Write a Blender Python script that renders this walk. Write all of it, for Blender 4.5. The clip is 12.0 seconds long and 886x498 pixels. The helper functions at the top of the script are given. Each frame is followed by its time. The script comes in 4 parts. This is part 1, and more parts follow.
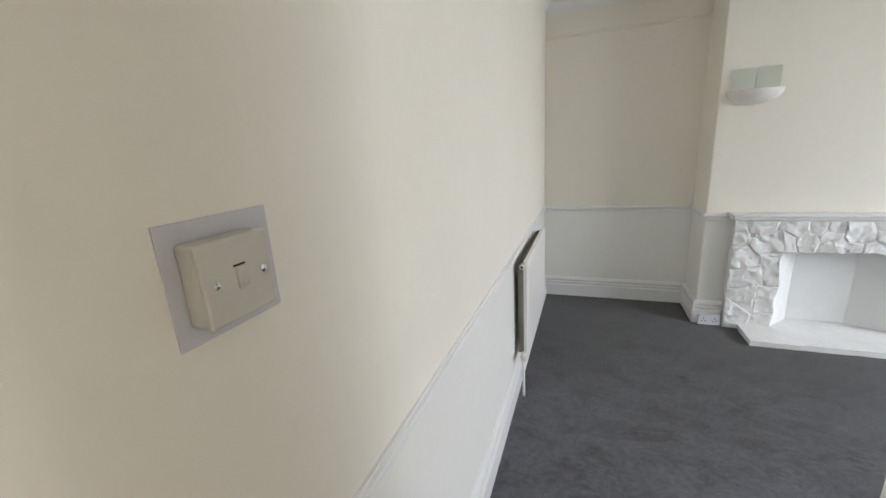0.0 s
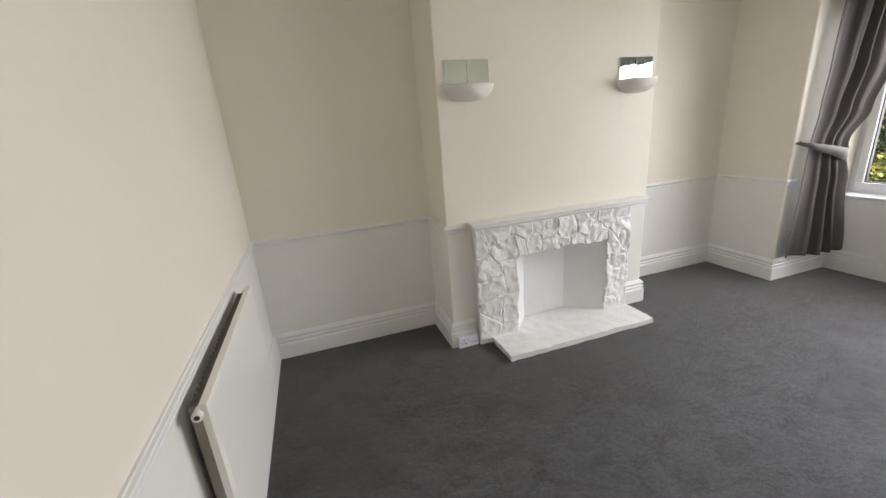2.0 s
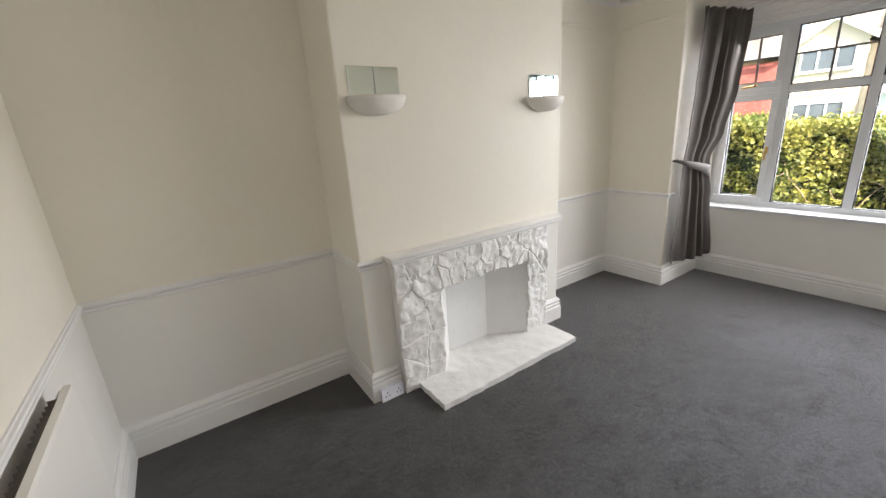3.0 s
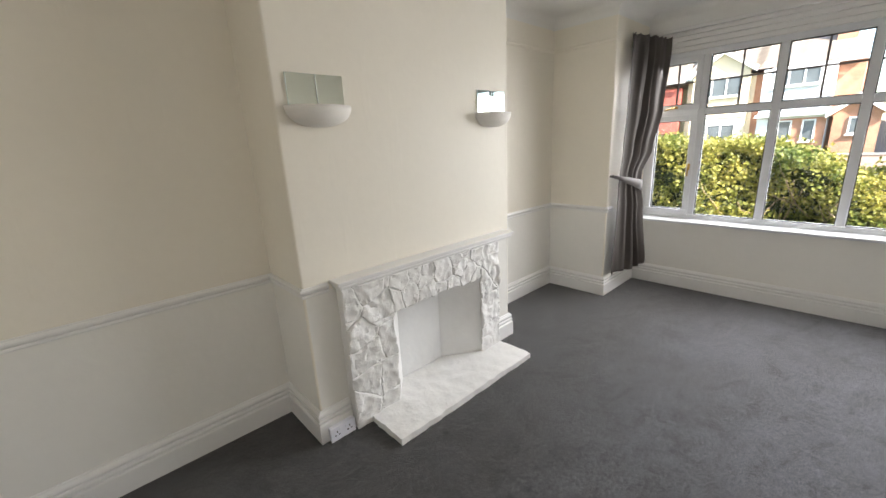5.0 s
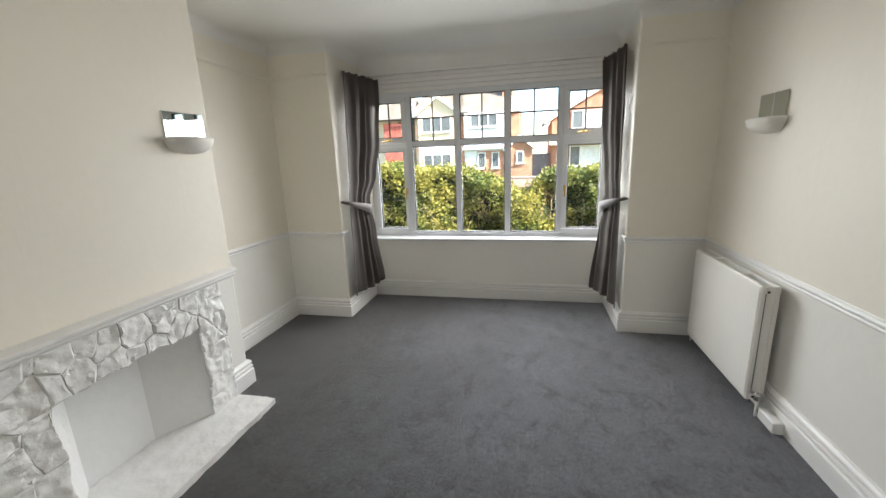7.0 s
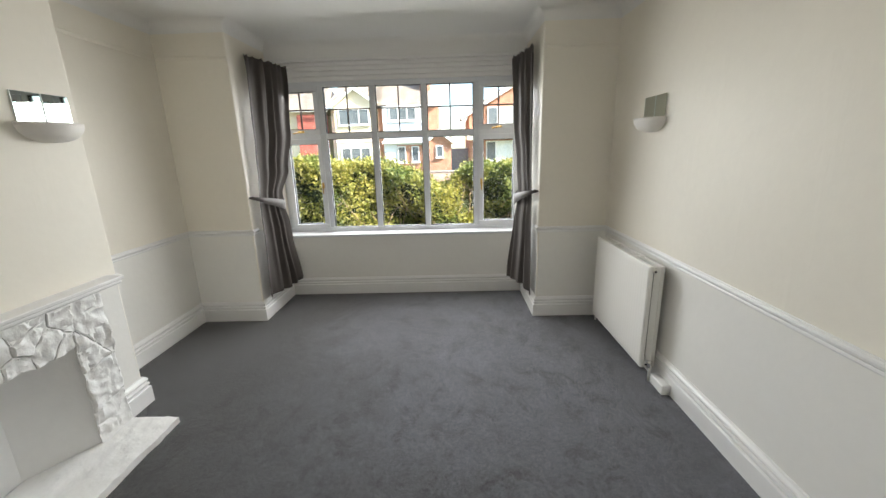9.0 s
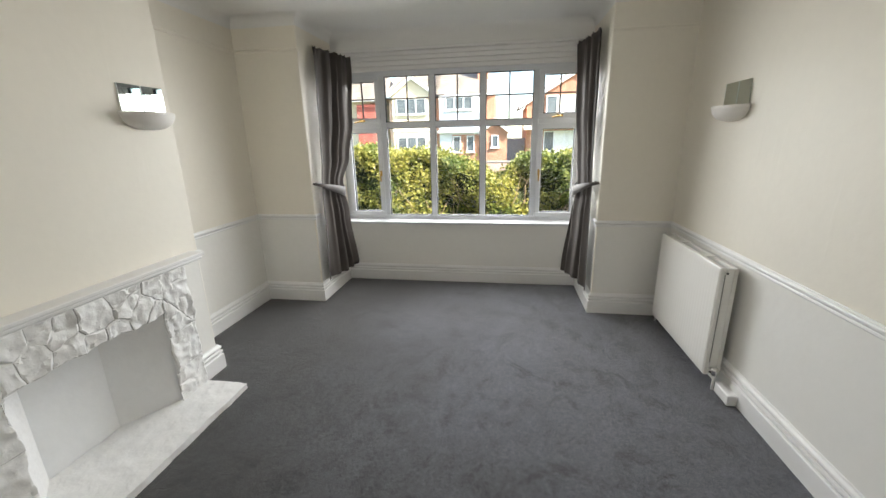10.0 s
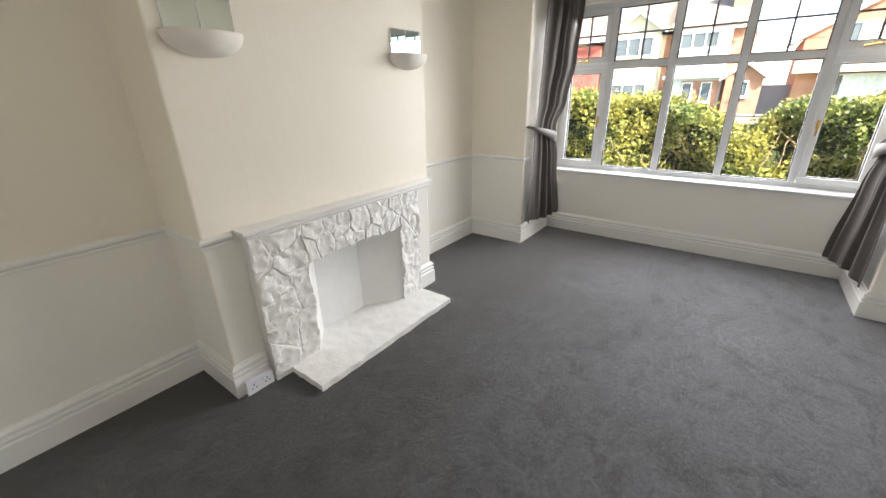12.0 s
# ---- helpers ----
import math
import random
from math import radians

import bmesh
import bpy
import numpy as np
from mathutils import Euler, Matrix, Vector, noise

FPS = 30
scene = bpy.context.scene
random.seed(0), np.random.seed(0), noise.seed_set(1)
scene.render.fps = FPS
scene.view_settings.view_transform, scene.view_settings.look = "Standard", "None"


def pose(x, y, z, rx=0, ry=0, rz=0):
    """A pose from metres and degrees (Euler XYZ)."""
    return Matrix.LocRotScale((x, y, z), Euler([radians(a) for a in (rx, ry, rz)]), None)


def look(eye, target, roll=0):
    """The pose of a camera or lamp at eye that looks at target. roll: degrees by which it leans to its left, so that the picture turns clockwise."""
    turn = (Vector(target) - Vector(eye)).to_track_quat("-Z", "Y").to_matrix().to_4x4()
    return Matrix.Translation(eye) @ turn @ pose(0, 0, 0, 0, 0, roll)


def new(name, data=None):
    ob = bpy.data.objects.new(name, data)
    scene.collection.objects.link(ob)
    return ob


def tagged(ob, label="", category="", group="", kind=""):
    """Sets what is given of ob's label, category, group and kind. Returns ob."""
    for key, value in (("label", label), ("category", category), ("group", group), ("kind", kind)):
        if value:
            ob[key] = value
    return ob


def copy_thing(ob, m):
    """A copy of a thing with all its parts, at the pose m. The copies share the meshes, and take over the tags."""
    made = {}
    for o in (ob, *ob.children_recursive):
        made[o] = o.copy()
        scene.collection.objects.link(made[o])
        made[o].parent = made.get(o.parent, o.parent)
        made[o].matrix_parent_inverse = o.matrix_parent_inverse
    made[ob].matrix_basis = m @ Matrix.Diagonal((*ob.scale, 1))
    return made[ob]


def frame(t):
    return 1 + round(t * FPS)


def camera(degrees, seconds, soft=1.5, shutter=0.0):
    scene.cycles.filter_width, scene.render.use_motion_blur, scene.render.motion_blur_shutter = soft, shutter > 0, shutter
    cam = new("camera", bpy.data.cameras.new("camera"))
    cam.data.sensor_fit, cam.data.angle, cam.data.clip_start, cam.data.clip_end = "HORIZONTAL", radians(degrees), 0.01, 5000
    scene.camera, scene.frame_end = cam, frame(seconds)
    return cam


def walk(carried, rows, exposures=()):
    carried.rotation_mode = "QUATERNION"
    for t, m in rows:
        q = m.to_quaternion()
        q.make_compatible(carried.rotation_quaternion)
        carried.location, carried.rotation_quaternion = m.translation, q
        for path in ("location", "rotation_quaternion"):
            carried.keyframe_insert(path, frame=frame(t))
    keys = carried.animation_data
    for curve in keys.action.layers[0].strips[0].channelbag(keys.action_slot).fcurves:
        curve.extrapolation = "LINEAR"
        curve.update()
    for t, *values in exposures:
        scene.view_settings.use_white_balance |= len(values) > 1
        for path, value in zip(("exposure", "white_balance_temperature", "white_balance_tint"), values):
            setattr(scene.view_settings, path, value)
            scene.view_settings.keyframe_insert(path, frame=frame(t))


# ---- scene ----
cam = camera(97.3, 12.0)
PATH = [
    (0, (0.372, 0.048, 1.441), (-0.317, 1.856, 0.932), -3.6),
    (0.5, (0.371, 0.295, 1.44), (0.087, 2.197, 0.889), -3.7),
    (1, (0.349, 0.582, 1.46), (0.442, 2.494, 0.882), -3.4),
    (1.5, (0.378, 0.827, 1.437), (0.701, 2.71, 0.845), -3.7),
    (2, (0.429, 1.064, 1.449), (1.007, 2.885, 0.857), -4.5),
    (2.5, (0.456, 1.291, 1.47), (1.378, 2.959, 0.865), -4.5),
    (4.5, (0.47, 1.61, 1.492), (1.668, 3.126, 0.976), -3.4),
    (5, (0.491, 1.593, 1.486), (1.805, 3.008, 0.965), -2.9),
    (5.5, (0.54, 1.558, 1.49), (2.045, 2.772, 0.977), -2.6),
    (6, (0.584, 1.517, 1.491), (2.268, 2.479, 0.999), -2.4),
    (6.5, (0.619, 1.471, 1.496), (2.433, 2.167, 1.024), -2.1),
    (7, (0.648, 1.412, 1.499), (2.547, 1.843, 1.045), -2.2),
    (7.5, (0.669, 1.376, 1.507), (2.608, 1.559, 1.054), -2.2),
    (9.5, (0.654, 1.4, 1.49), (2.591, 1.443, 0.995), -1.6),
    (10, (0.649, 1.413, 1.49), (2.552, 1.716, 0.954), -1.2),
    (10.5, (0.64, 1.467, 1.479), (2.463, 2.041, 0.889), -0.6),
    (11, (0.598, 1.508, 1.451), (2.306, 2.327, 0.81), -0.3),
    (11.5, (0.563, 1.532, 1.433), (2.144, 2.539, 0.735), -0.6),
    (12, (0.534, 1.513, 1.433), (2.018, 2.631, 0.691), -1.1),
]
walk(cam, [(t, look(eye, target, roll)) for t, eye, target, roll in PATH], [
    (0, 2.32, 6150, 11), (0.6, 2.22, 6400, 13), (1.5, 2.17, 6620, 13), (2.5, 2.20, 6680, 13), (5.5, 2.20, 6680, 12), (6.5, 1.98, 6640, 10),
    (9.5, 1.98, 6640, 9), (10.5, 2.10, 6660, 10), (12, 2.35, 6740, 12)])

# ---- world, sun ----
world = bpy.data.worlds.new("sky_world")
scene.world = world
world.use_nodes = True
wn = world.node_tree
sky = wn.nodes.new("ShaderNodeTexSky")
sky.sky_type = 'NISHITA'
sky.sun_disc = False
sky.sun_elevation = radians(38.5)
sky.sun_rotation = radians(206.6)
wn.links.new(sky.outputs[0], wn.nodes["Background"].inputs[0])
wn.nodes["Background"].inputs[1].default_value = 0.15
sun = new("sun", bpy.data.lights.new("sun", "SUN"))
sun.data.energy, sun.data.angle, sun.data.color = 5.0, radians(0.5), (1.0, 0.95, 0.86)
sun.matrix_world = look((-4.5, -9, 8.0), (0, 0, 0))

# daylight through the bay window
day = new("window_daylight", bpy.data.lights.new("window_daylight", "AREA"))
day.data.shape, day.data.size, day.data.size_y = 'RECTANGLE', 2.40, 1.42
day.data.energy, day.data.color = 24.0, (0.97, 0.985, 1.005)
day.matrix_world = look((4.94, 1.89, 1.41), (0.0, 1.89, -1.30))
day.data.spread = radians(145)
# unseen fill lamp, added in the hall to brighten the doorway end
hall_fill = new("hall_fill_lamp", bpy.data.lights.new("hall_fill_lamp", "AREA"))
hall_fill.data.shape, hall_fill.data.size, hall_fill.data.size_y = 'RECTANGLE', 0.9, 1.8
hall_fill.data.energy, hall_fill.data.color = 21.0, (1.0, 0.98, 0.95)
hall_fill.matrix_world = look((4.80, -0.80, 1.15), (0.0, -0.80, 1.0))

# ---- materials ----


def material(name, colour, rough=0.6, metal=0.0, vary=0.06, scale=3.0, bump=0.0, bump_scale=60.0, fine=0.03, second=None, sheen=0.0, island=0.0):
    """A principled material: two scales of colour variation and a relief of two scales."""
    m = bpy.data.materials.new(name)
    m.use_nodes = True
    n, l = m.node_tree.nodes, m.node_tree.links
    p = n["Principled BSDF"]
    p.inputs["Roughness"].default_value, p.inputs["Metallic"].default_value = rough, metal
    if sheen:
        p.inputs["Sheen Weight"].default_value = sheen
    tc = n.new("ShaderNodeTexCoord")
    big, small = n.new("ShaderNodeTexNoise"), n.new("ShaderNodeTexNoise")
    big.inputs["Scale"].default_value, big.inputs["Detail"].default_value = scale, 4
    small.inputs["Scale"].default_value, small.inputs["Detail"].default_value = bump_scale, 3
    l.new(tc.outputs["Object"], big.inputs["Vector"])
    l.new(tc.outputs["Object"], small.inputs["Vector"])
    ramp = n.new("ShaderNodeValToRGB")
    c2 = second or [c * (1 - 2 * vary) for c in colour]
    ramp.color_ramp.elements[0].position, ramp.color_ramp.elements[1].position = 0.35, 0.65
    ramp.color_ramp.elements[0].color, ramp.color_ramp.elements[1].color = (*c2, 1), (*colour, 1)
    l.new(big.outputs["Fac"], ramp.inputs["Fac"])
    hsv = n.new("ShaderNodeHueSaturation")
    mapr = n.new("ShaderNodeMapRange")
    mapr.inputs["To Min"].default_value, mapr.inputs["To Max"].default_value = 1 - 2 * fine, 1 + 2 * fine
    l.new(small.outputs["Fac"], mapr.inputs["Value"])
    l.new(mapr.outputs["Result"], hsv.inputs["Value"])
    l.new(ramp.outputs["Color"], hsv.inputs["Color"])
    out = hsv.outputs["Color"]
    if island:
        geo, mr = n.new("ShaderNodeNewGeometry"), n.new("ShaderNodeMapRange")
        mr.inputs["To Min"].default_value, mr.inputs["To Max"].default_value = 1 - island, 1 + island
        h2 = n.new("ShaderNodeHueSaturation")
        l.new(geo.outputs["Random Per Island"], mr.inputs["Value"])
        l.new(mr.outputs["Result"], h2.inputs["Value"])
        l.new(out, h2.inputs["Color"])
        out = h2.outputs["Color"]
    l.new(out, p.inputs["Base Color"])
    if bump:
        b = n.new("ShaderNodeBump")
        b.inputs["Strength"].default_value, b.inputs["Distance"].default_value = 1.0, bump
        l.new(small.outputs["Fac"], b.inputs["Height"])
        l.new(b.outputs["Normal"], p.inputs["Normal"])
    return m


CREAM = material("cream_wall_paint", (0.838, 0.790, 0.690), 0.55, vary=0.015, scale=1.2, bump=0.0008, bump_scale=22, fine=0.01)


def papered(m):
    """Lining paper under the paint: faint upright wrinkles and bubbles."""
    n, l = m.node_tree.nodes, m.node_tree.links
    p = n["Principled BSDF"]
    tc, mp, wr, mr, b = n.new("ShaderNodeTexCoord"), n.new("ShaderNodeMapping"), n.new("ShaderNodeTexNoise"), n.new("ShaderNodeMapRange"), n.new("ShaderNodeBump")
    mp.inputs["Scale"].default_value = (11, 11, 1.6)
    wr.inputs["Scale"].default_value, wr.inputs["Detail"].default_value = 1.0, 3
    mr.inputs["From Min"].default_value, mr.inputs["From Max"].default_value = 0.60, 0.70
    b.inputs["Distance"].default_value, b.inputs["Strength"].default_value = 0.0006, 0.6
    l.new(tc.outputs["Object"], mp.inputs["Vector"])
    l.new(mp.outputs["Vector"], wr.inputs["Vector"])
    l.new(wr.outputs["Fac"], mr.inputs["Value"])
    l.new(mr.outputs["Result"], b.inputs["Height"])
    l.new(p.inputs["Normal"].links[0].from_socket, b.inputs["Normal"])
    l.new(b.outputs["Normal"], p.inputs["Normal"])


papered(CREAM)
WHITE_WALL = material("white_wall_paint", (0.825, 0.807, 0.758), 0.5, vary=0.012, scale=1.2, bump=0.0008, bump_scale=22, fine=0.01)
CEILING = material("ceiling_paint", (0.82, 0.81, 0.78), 0.7, vary=0.015, scale=1.0, bump=0.001, bump_scale=30, fine=0.01)
GLOSS = material("white_gloss_paint", (0.82, 0.81, 0.79), 0.3, vary=0.015, scale=4, bump=0.0006, bump_scale=35, fine=0.01)
STONE = material("white_painted_stone", (0.84, 0.83, 0.805), 0.5, vary=0.02, scale=9, bump=0.0028, bump_scale=46, fine=0.02)
PANEL = material("white_painted_board", (0.85, 0.85, 0.84), 0.5, vary=0.02, scale=5, bump=0.001, bump_scale=25, fine=0.01)
RADIATOR = material("white_radiator_enamel", (0.82, 0.80, 0.75), 0.28, vary=0.01, scale=5, fine=0.005)
FIN = material("grey_galvanised_fin", (0.30, 0.28, 0.24), 0.6, vary=0.08, scale=12)
UPVC = material("white_upvc", (0.72, 0.735, 0.755), 0.4, vary=0.02, scale=6, fine=0.01)
PLASTIC = material("white_plastic", (0.80, 0.77, 0.71), 0.35, vary=0.01, scale=10, fine=0.005)
SWITCH_PLASTIC = material("aged_switch_plastic", (0.62, 0.585, 0.52), 0.35, vary=0.02, scale=10, fine=0.005)
BACKPLATE = material("grey_clear_plastic", (0.60, 0.58, 0.60), 0.3, vary=0.02, scale=10, fine=0.01)
PLASTER = material("white_plaster", (0.80, 0.77, 0.72), 0.6, vary=0.02, scale=10, fine=0.01)
CURTAIN = material("grey_curtain_cloth", (0.080, 0.068, 0.061), 0.85, vary=0.08, scale=6, bump=0.0006, bump_scale=350, fine=0.06, sheen=0.05)
TIEBACK = material("grey_tieback_cloth", (0.140, 0.126, 0.120), 0.7, vary=0.06, scale=8, bump=0.0005, bump_scale=350, fine=0.05, sheen=0.08)
BRASS = material("worn_brass", (0.62, 0.40, 0.13), 0.3, 1.0, vary=0.1, scale=20)
CHROME = material("chrome", (0.7, 0.69, 0.67), 0.18, 1.0, vary=0.02, scale=20)
BRONZE = material("dark_bronze", (0.12, 0.10, 0.08), 0.3, 0.9, vary=0.1, scale=15)
MIRROR = material("mirror_glass", (0.64, 0.69, 0.65), 0.02, 1.0, vary=0.0, scale=2, fine=0.0)
GLASS_EDGE = material("ground_glass_edge", (0.80, 0.86, 0.82), 0.25, vary=0.02, scale=20)
SOCKET_PLASTIC = material("cool_white_plastic", (0.74, 0.74, 0.80), 0.35, vary=0.01, scale=10, fine=0.005)
# near-black for chips laid on surfaces as the shade inside small holes
HOLE_SHADE = material("dark_hole_shade", (0.02, 0.02, 0.02), 0.6, vary=0.1, scale=20)
LEAD = material("grey_glazing_bar", (0.16, 0.13, 0.12), 0.5, vary=0.1, scale=20)
RUBBER = material("black_gasket", (0.03, 0.03, 0.03), 0.6, vary=0.1, scale=20)
BRICK_RED = material("red_brick", (0.50, 0.25, 0.165), 0.85, vary=0.15, scale=2, bump=0.004, bump_scale=9, fine=0.12)
TILE_RED = material("red_hung_tile", (0.48, 0.13, 0.10), 0.75, vary=0.15, scale=2, bump=0.004, bump_scale=10, fine=0.12, island=0.15)
RENDER_CREAM = material("cream_render", (0.80, 0.69, 0.53), 0.85, vary=0.06, scale=0.7, bump=0.003, bump_scale=20)
RENDER_WHITE = material("white_render", (0.80, 0.82, 0.85), 0.8, vary=0.05, scale=0.7, bump=0.003, bump_scale=20)
ROOF = material("grey_brown_roof_tile", (0.40, 0.34, 0.29), 0.85, vary=0.15, scale=1.2, bump=0.006, bump_scale=8, fine=0.1, island=0.15)
HOUSE_GLASS = material("dark_house_window", (0.13, 0.15, 0.17), 0.08, vary=0.2, scale=0.8)
NET = material("net_curtain", (0.78, 0.78, 0.76), 0.8, vary=0.1, scale=5)
ASPHALT = material("asphalt", (0.055, 0.055, 0.057), 0.9, vary=0.15, scale=0.8, bump=0.004, bump_scale=60, fine=0.15)
SLAB = material("concrete_paving", (0.32, 0.30, 0.28), 0.9, vary=0.12, scale=1.0, bump=0.003, bump_scale=30, fine=0.1)
APRON_BLUE = material("pale_blue_render", (0.60, 0.66, 0.74), 0.8, vary=0.05, scale=0.7)
LAWN = material("lawn", (0.07, 0.11, 0.03), 0.95, vary=0.25, scale=1.5, bump=0.01, bump_scale=50, fine=0.2)
PINK_WALL = material("pale_pink_brick", (0.48, 0.33, 0.27), 0.85, vary=0.12, scale=2, bump=0.004, bump_scale=14, fine=0.1)
GATE_PAINT = material("dark_grey_gate_paint", (0.22, 0.22, 0.26), 0.6, vary=0.1, scale=3)
BARK = material("pale_bark", (0.36, 0.26, 0.16), 0.9, vary=0.2, scale=12, bump=0.004, bump_scale=60, fine=0.15)
CORE = material("dark_hedge_core", (0.050, 0.062, 0.018), 0.95, vary=0.3, scale=8, bump=0.02, bump_scale=30, fine=0.3)


def carpet_material():
    m = material("dark_grey_carpet", (0.0515, 0.0520, 0.0550), 0.95, vary=0.0, second=(0.0445, 0.0445, 0.0465), scale=1.3, bump=0.004, bump_scale=330, fine=0.35, sheen=0.26)
    n, l = m.node_tree.nodes, m.node_tree.links
    p = n["Principled BSDF"]
    p.inputs["Sheen Roughness"].default_value = 0.5
    tc = n.new("ShaderNodeTexCoord")
    tread = n.new("ShaderNodeTexNoise")
    tread.inputs["Scale"].default_value, tread.inputs["Detail"].default_value, tread.inputs["Distortion"].default_value = 5.5, 12, 0.5
    tread.inputs["Roughness"].default_value = 0.72
    brushed = n.new("ShaderNodeMapping")
    brushed.inputs["Rotation"].default_value = (0, 0, radians(35))
    brushed.inputs["Scale"].default_value = (1.0, 1.25, 1.0)
    l.new(tc.outputs["Object"], brushed.inputs["Vector"])
    l.new(brushed.outputs["Vector"], tread.inputs["Vector"])
    ramp = n.new("ShaderNodeValToRGB")
    ramp.color_ramp.elements[0].position, ramp.color_ramp.elements[1].position = 0.40, 0.64
    ramp.color_ramp.elements.new(0.475).color = (0.98, 0.98, 0.98, 1)
    ramp.color_ramp.elements[0].color, ramp.color_ramp.elements[-1].color = (0.66, 0.65, 0.64, 1), (1.16, 1.16, 1.18, 1)
    l.new(tread.outputs["Fac"], ramp.inputs["Fac"])
    mix = n.new("ShaderNodeMix")
    mix.data_type, mix.blend_type = 'RGBA', 'MULTIPLY'
    mix.inputs["Factor"].default_value = 1.0
    old = p.inputs["Base Color"].links[0].from_socket
    l.new(old, mix.inputs["A"])
    l.new(ramp.outputs["Color"], mix.inputs["B"])
    speck, sr, mix2 = n.new("ShaderNodeTexNoise"), n.new("ShaderNodeValToRGB"), n.new("ShaderNodeMix")
    speck.inputs["Scale"].default_value, speck.inputs["Detail"].default_value, speck.inputs["Roughness"].default_value = 42, 6, 0.75
    l.new(tc.outputs["Object"], speck.inputs["Vector"])
    sr.color_ramp.elements[0].position, sr.color_ramp.elements[1].position = 0.36, 0.64
    sr.color_ramp.elements[0].color, sr.color_ramp.elements[1].color = (0.72, 0.71, 0.71, 1), (1.28, 1.28, 1.29, 1)
    l.new(speck.outputs["Fac"], sr.inputs["Fac"])
    mix2.data_type, mix2.blend_type = 'RGBA', 'MULTIPLY'
    mix2.inputs["Factor"].default_value = 1.0
    l.new(mix.outputs["Result"], mix2.inputs["A"])
    l.new(sr.outputs["Color"], mix2.inputs["B"])
    l.new(mix2.outputs["Result"], p.inputs["Base Color"])
    # the window's light on the floor is painted in: paler, bluer towards low y
    sep, warp, add, window_sheen = n.new("ShaderNodeSeparateXYZ"), n.new("ShaderNodeTexNoise"), n.new("ShaderNodeMath"), n.new("ShaderNodeValToRGB")
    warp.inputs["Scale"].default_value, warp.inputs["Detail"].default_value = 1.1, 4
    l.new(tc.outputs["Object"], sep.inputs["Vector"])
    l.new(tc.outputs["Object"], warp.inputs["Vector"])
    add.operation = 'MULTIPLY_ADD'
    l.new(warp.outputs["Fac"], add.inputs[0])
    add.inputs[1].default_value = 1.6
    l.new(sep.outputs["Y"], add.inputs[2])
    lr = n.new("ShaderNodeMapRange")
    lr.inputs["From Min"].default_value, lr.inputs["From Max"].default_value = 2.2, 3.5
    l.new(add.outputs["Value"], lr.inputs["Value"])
    window_sheen.color_ramp.elements[0].color, window_sheen.color_ramp.elements[1].color = (2.10, 2.15, 2.28, 1), (0.86, 0.82, 0.79, 1)
    l.new(lr.outputs["Result"], window_sheen.inputs["Fac"])
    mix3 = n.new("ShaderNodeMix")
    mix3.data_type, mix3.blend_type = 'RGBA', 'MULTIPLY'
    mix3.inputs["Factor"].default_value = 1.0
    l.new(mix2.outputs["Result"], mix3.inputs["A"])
    l.new(window_sheen.outputs["Color"], mix3.inputs["B"])
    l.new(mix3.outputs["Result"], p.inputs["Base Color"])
    pile = n.new("ShaderNodeBump")
    pile.inputs["Distance"].default_value, pile.inputs["Strength"].default_value = 0.006, 0.8
    l.new(speck.outputs["Fac"], pile.inputs["Height"])
    l.new(p.inputs["Normal"].links[0].from_socket, pile.inputs["Normal"])
    crease = n.new("ShaderNodeBump")
    crease.inputs["Distance"].default_value, crease.inputs["Strength"].default_value = 0.014, 0.6
    l.new(tread.outputs["Fac"], crease.inputs["Height"])
    l.new(pile.outputs["Normal"], crease.inputs["Normal"])
    l.new(crease.outputs["Normal"], p.inputs["Normal"])
    return m


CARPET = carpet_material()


def glass_material():
    m = bpy.data.materials.new("window_glass")
    m.use_nodes = True
    n, l = m.node_tree.nodes, m.node_tree.links
    n.remove(n["Principled BSDF"])
    clear, gloss, mix, fres = n.new("ShaderNodeBsdfTransparent"), n.new("ShaderNodeBsdfGlossy"), n.new("ShaderNodeMixShader"), n.new("ShaderNodeFresnel")
    clear.inputs["Color"].default_value = (0.96, 0.97, 0.96, 1)
    gloss.inputs["Roughness"].default_value = 0.02
    fres.inputs["IOR"].default_value = 1.35
    l.new(fres.outputs[0], mix.inputs[0])
    l.new(clear.outputs[0], mix.inputs[1])
    l.new(gloss.outputs[0], mix.inputs[2])
    l.new(mix.outputs[0], n["Material Output"].inputs["Surface"])
    return m


GLASS = glass_material()


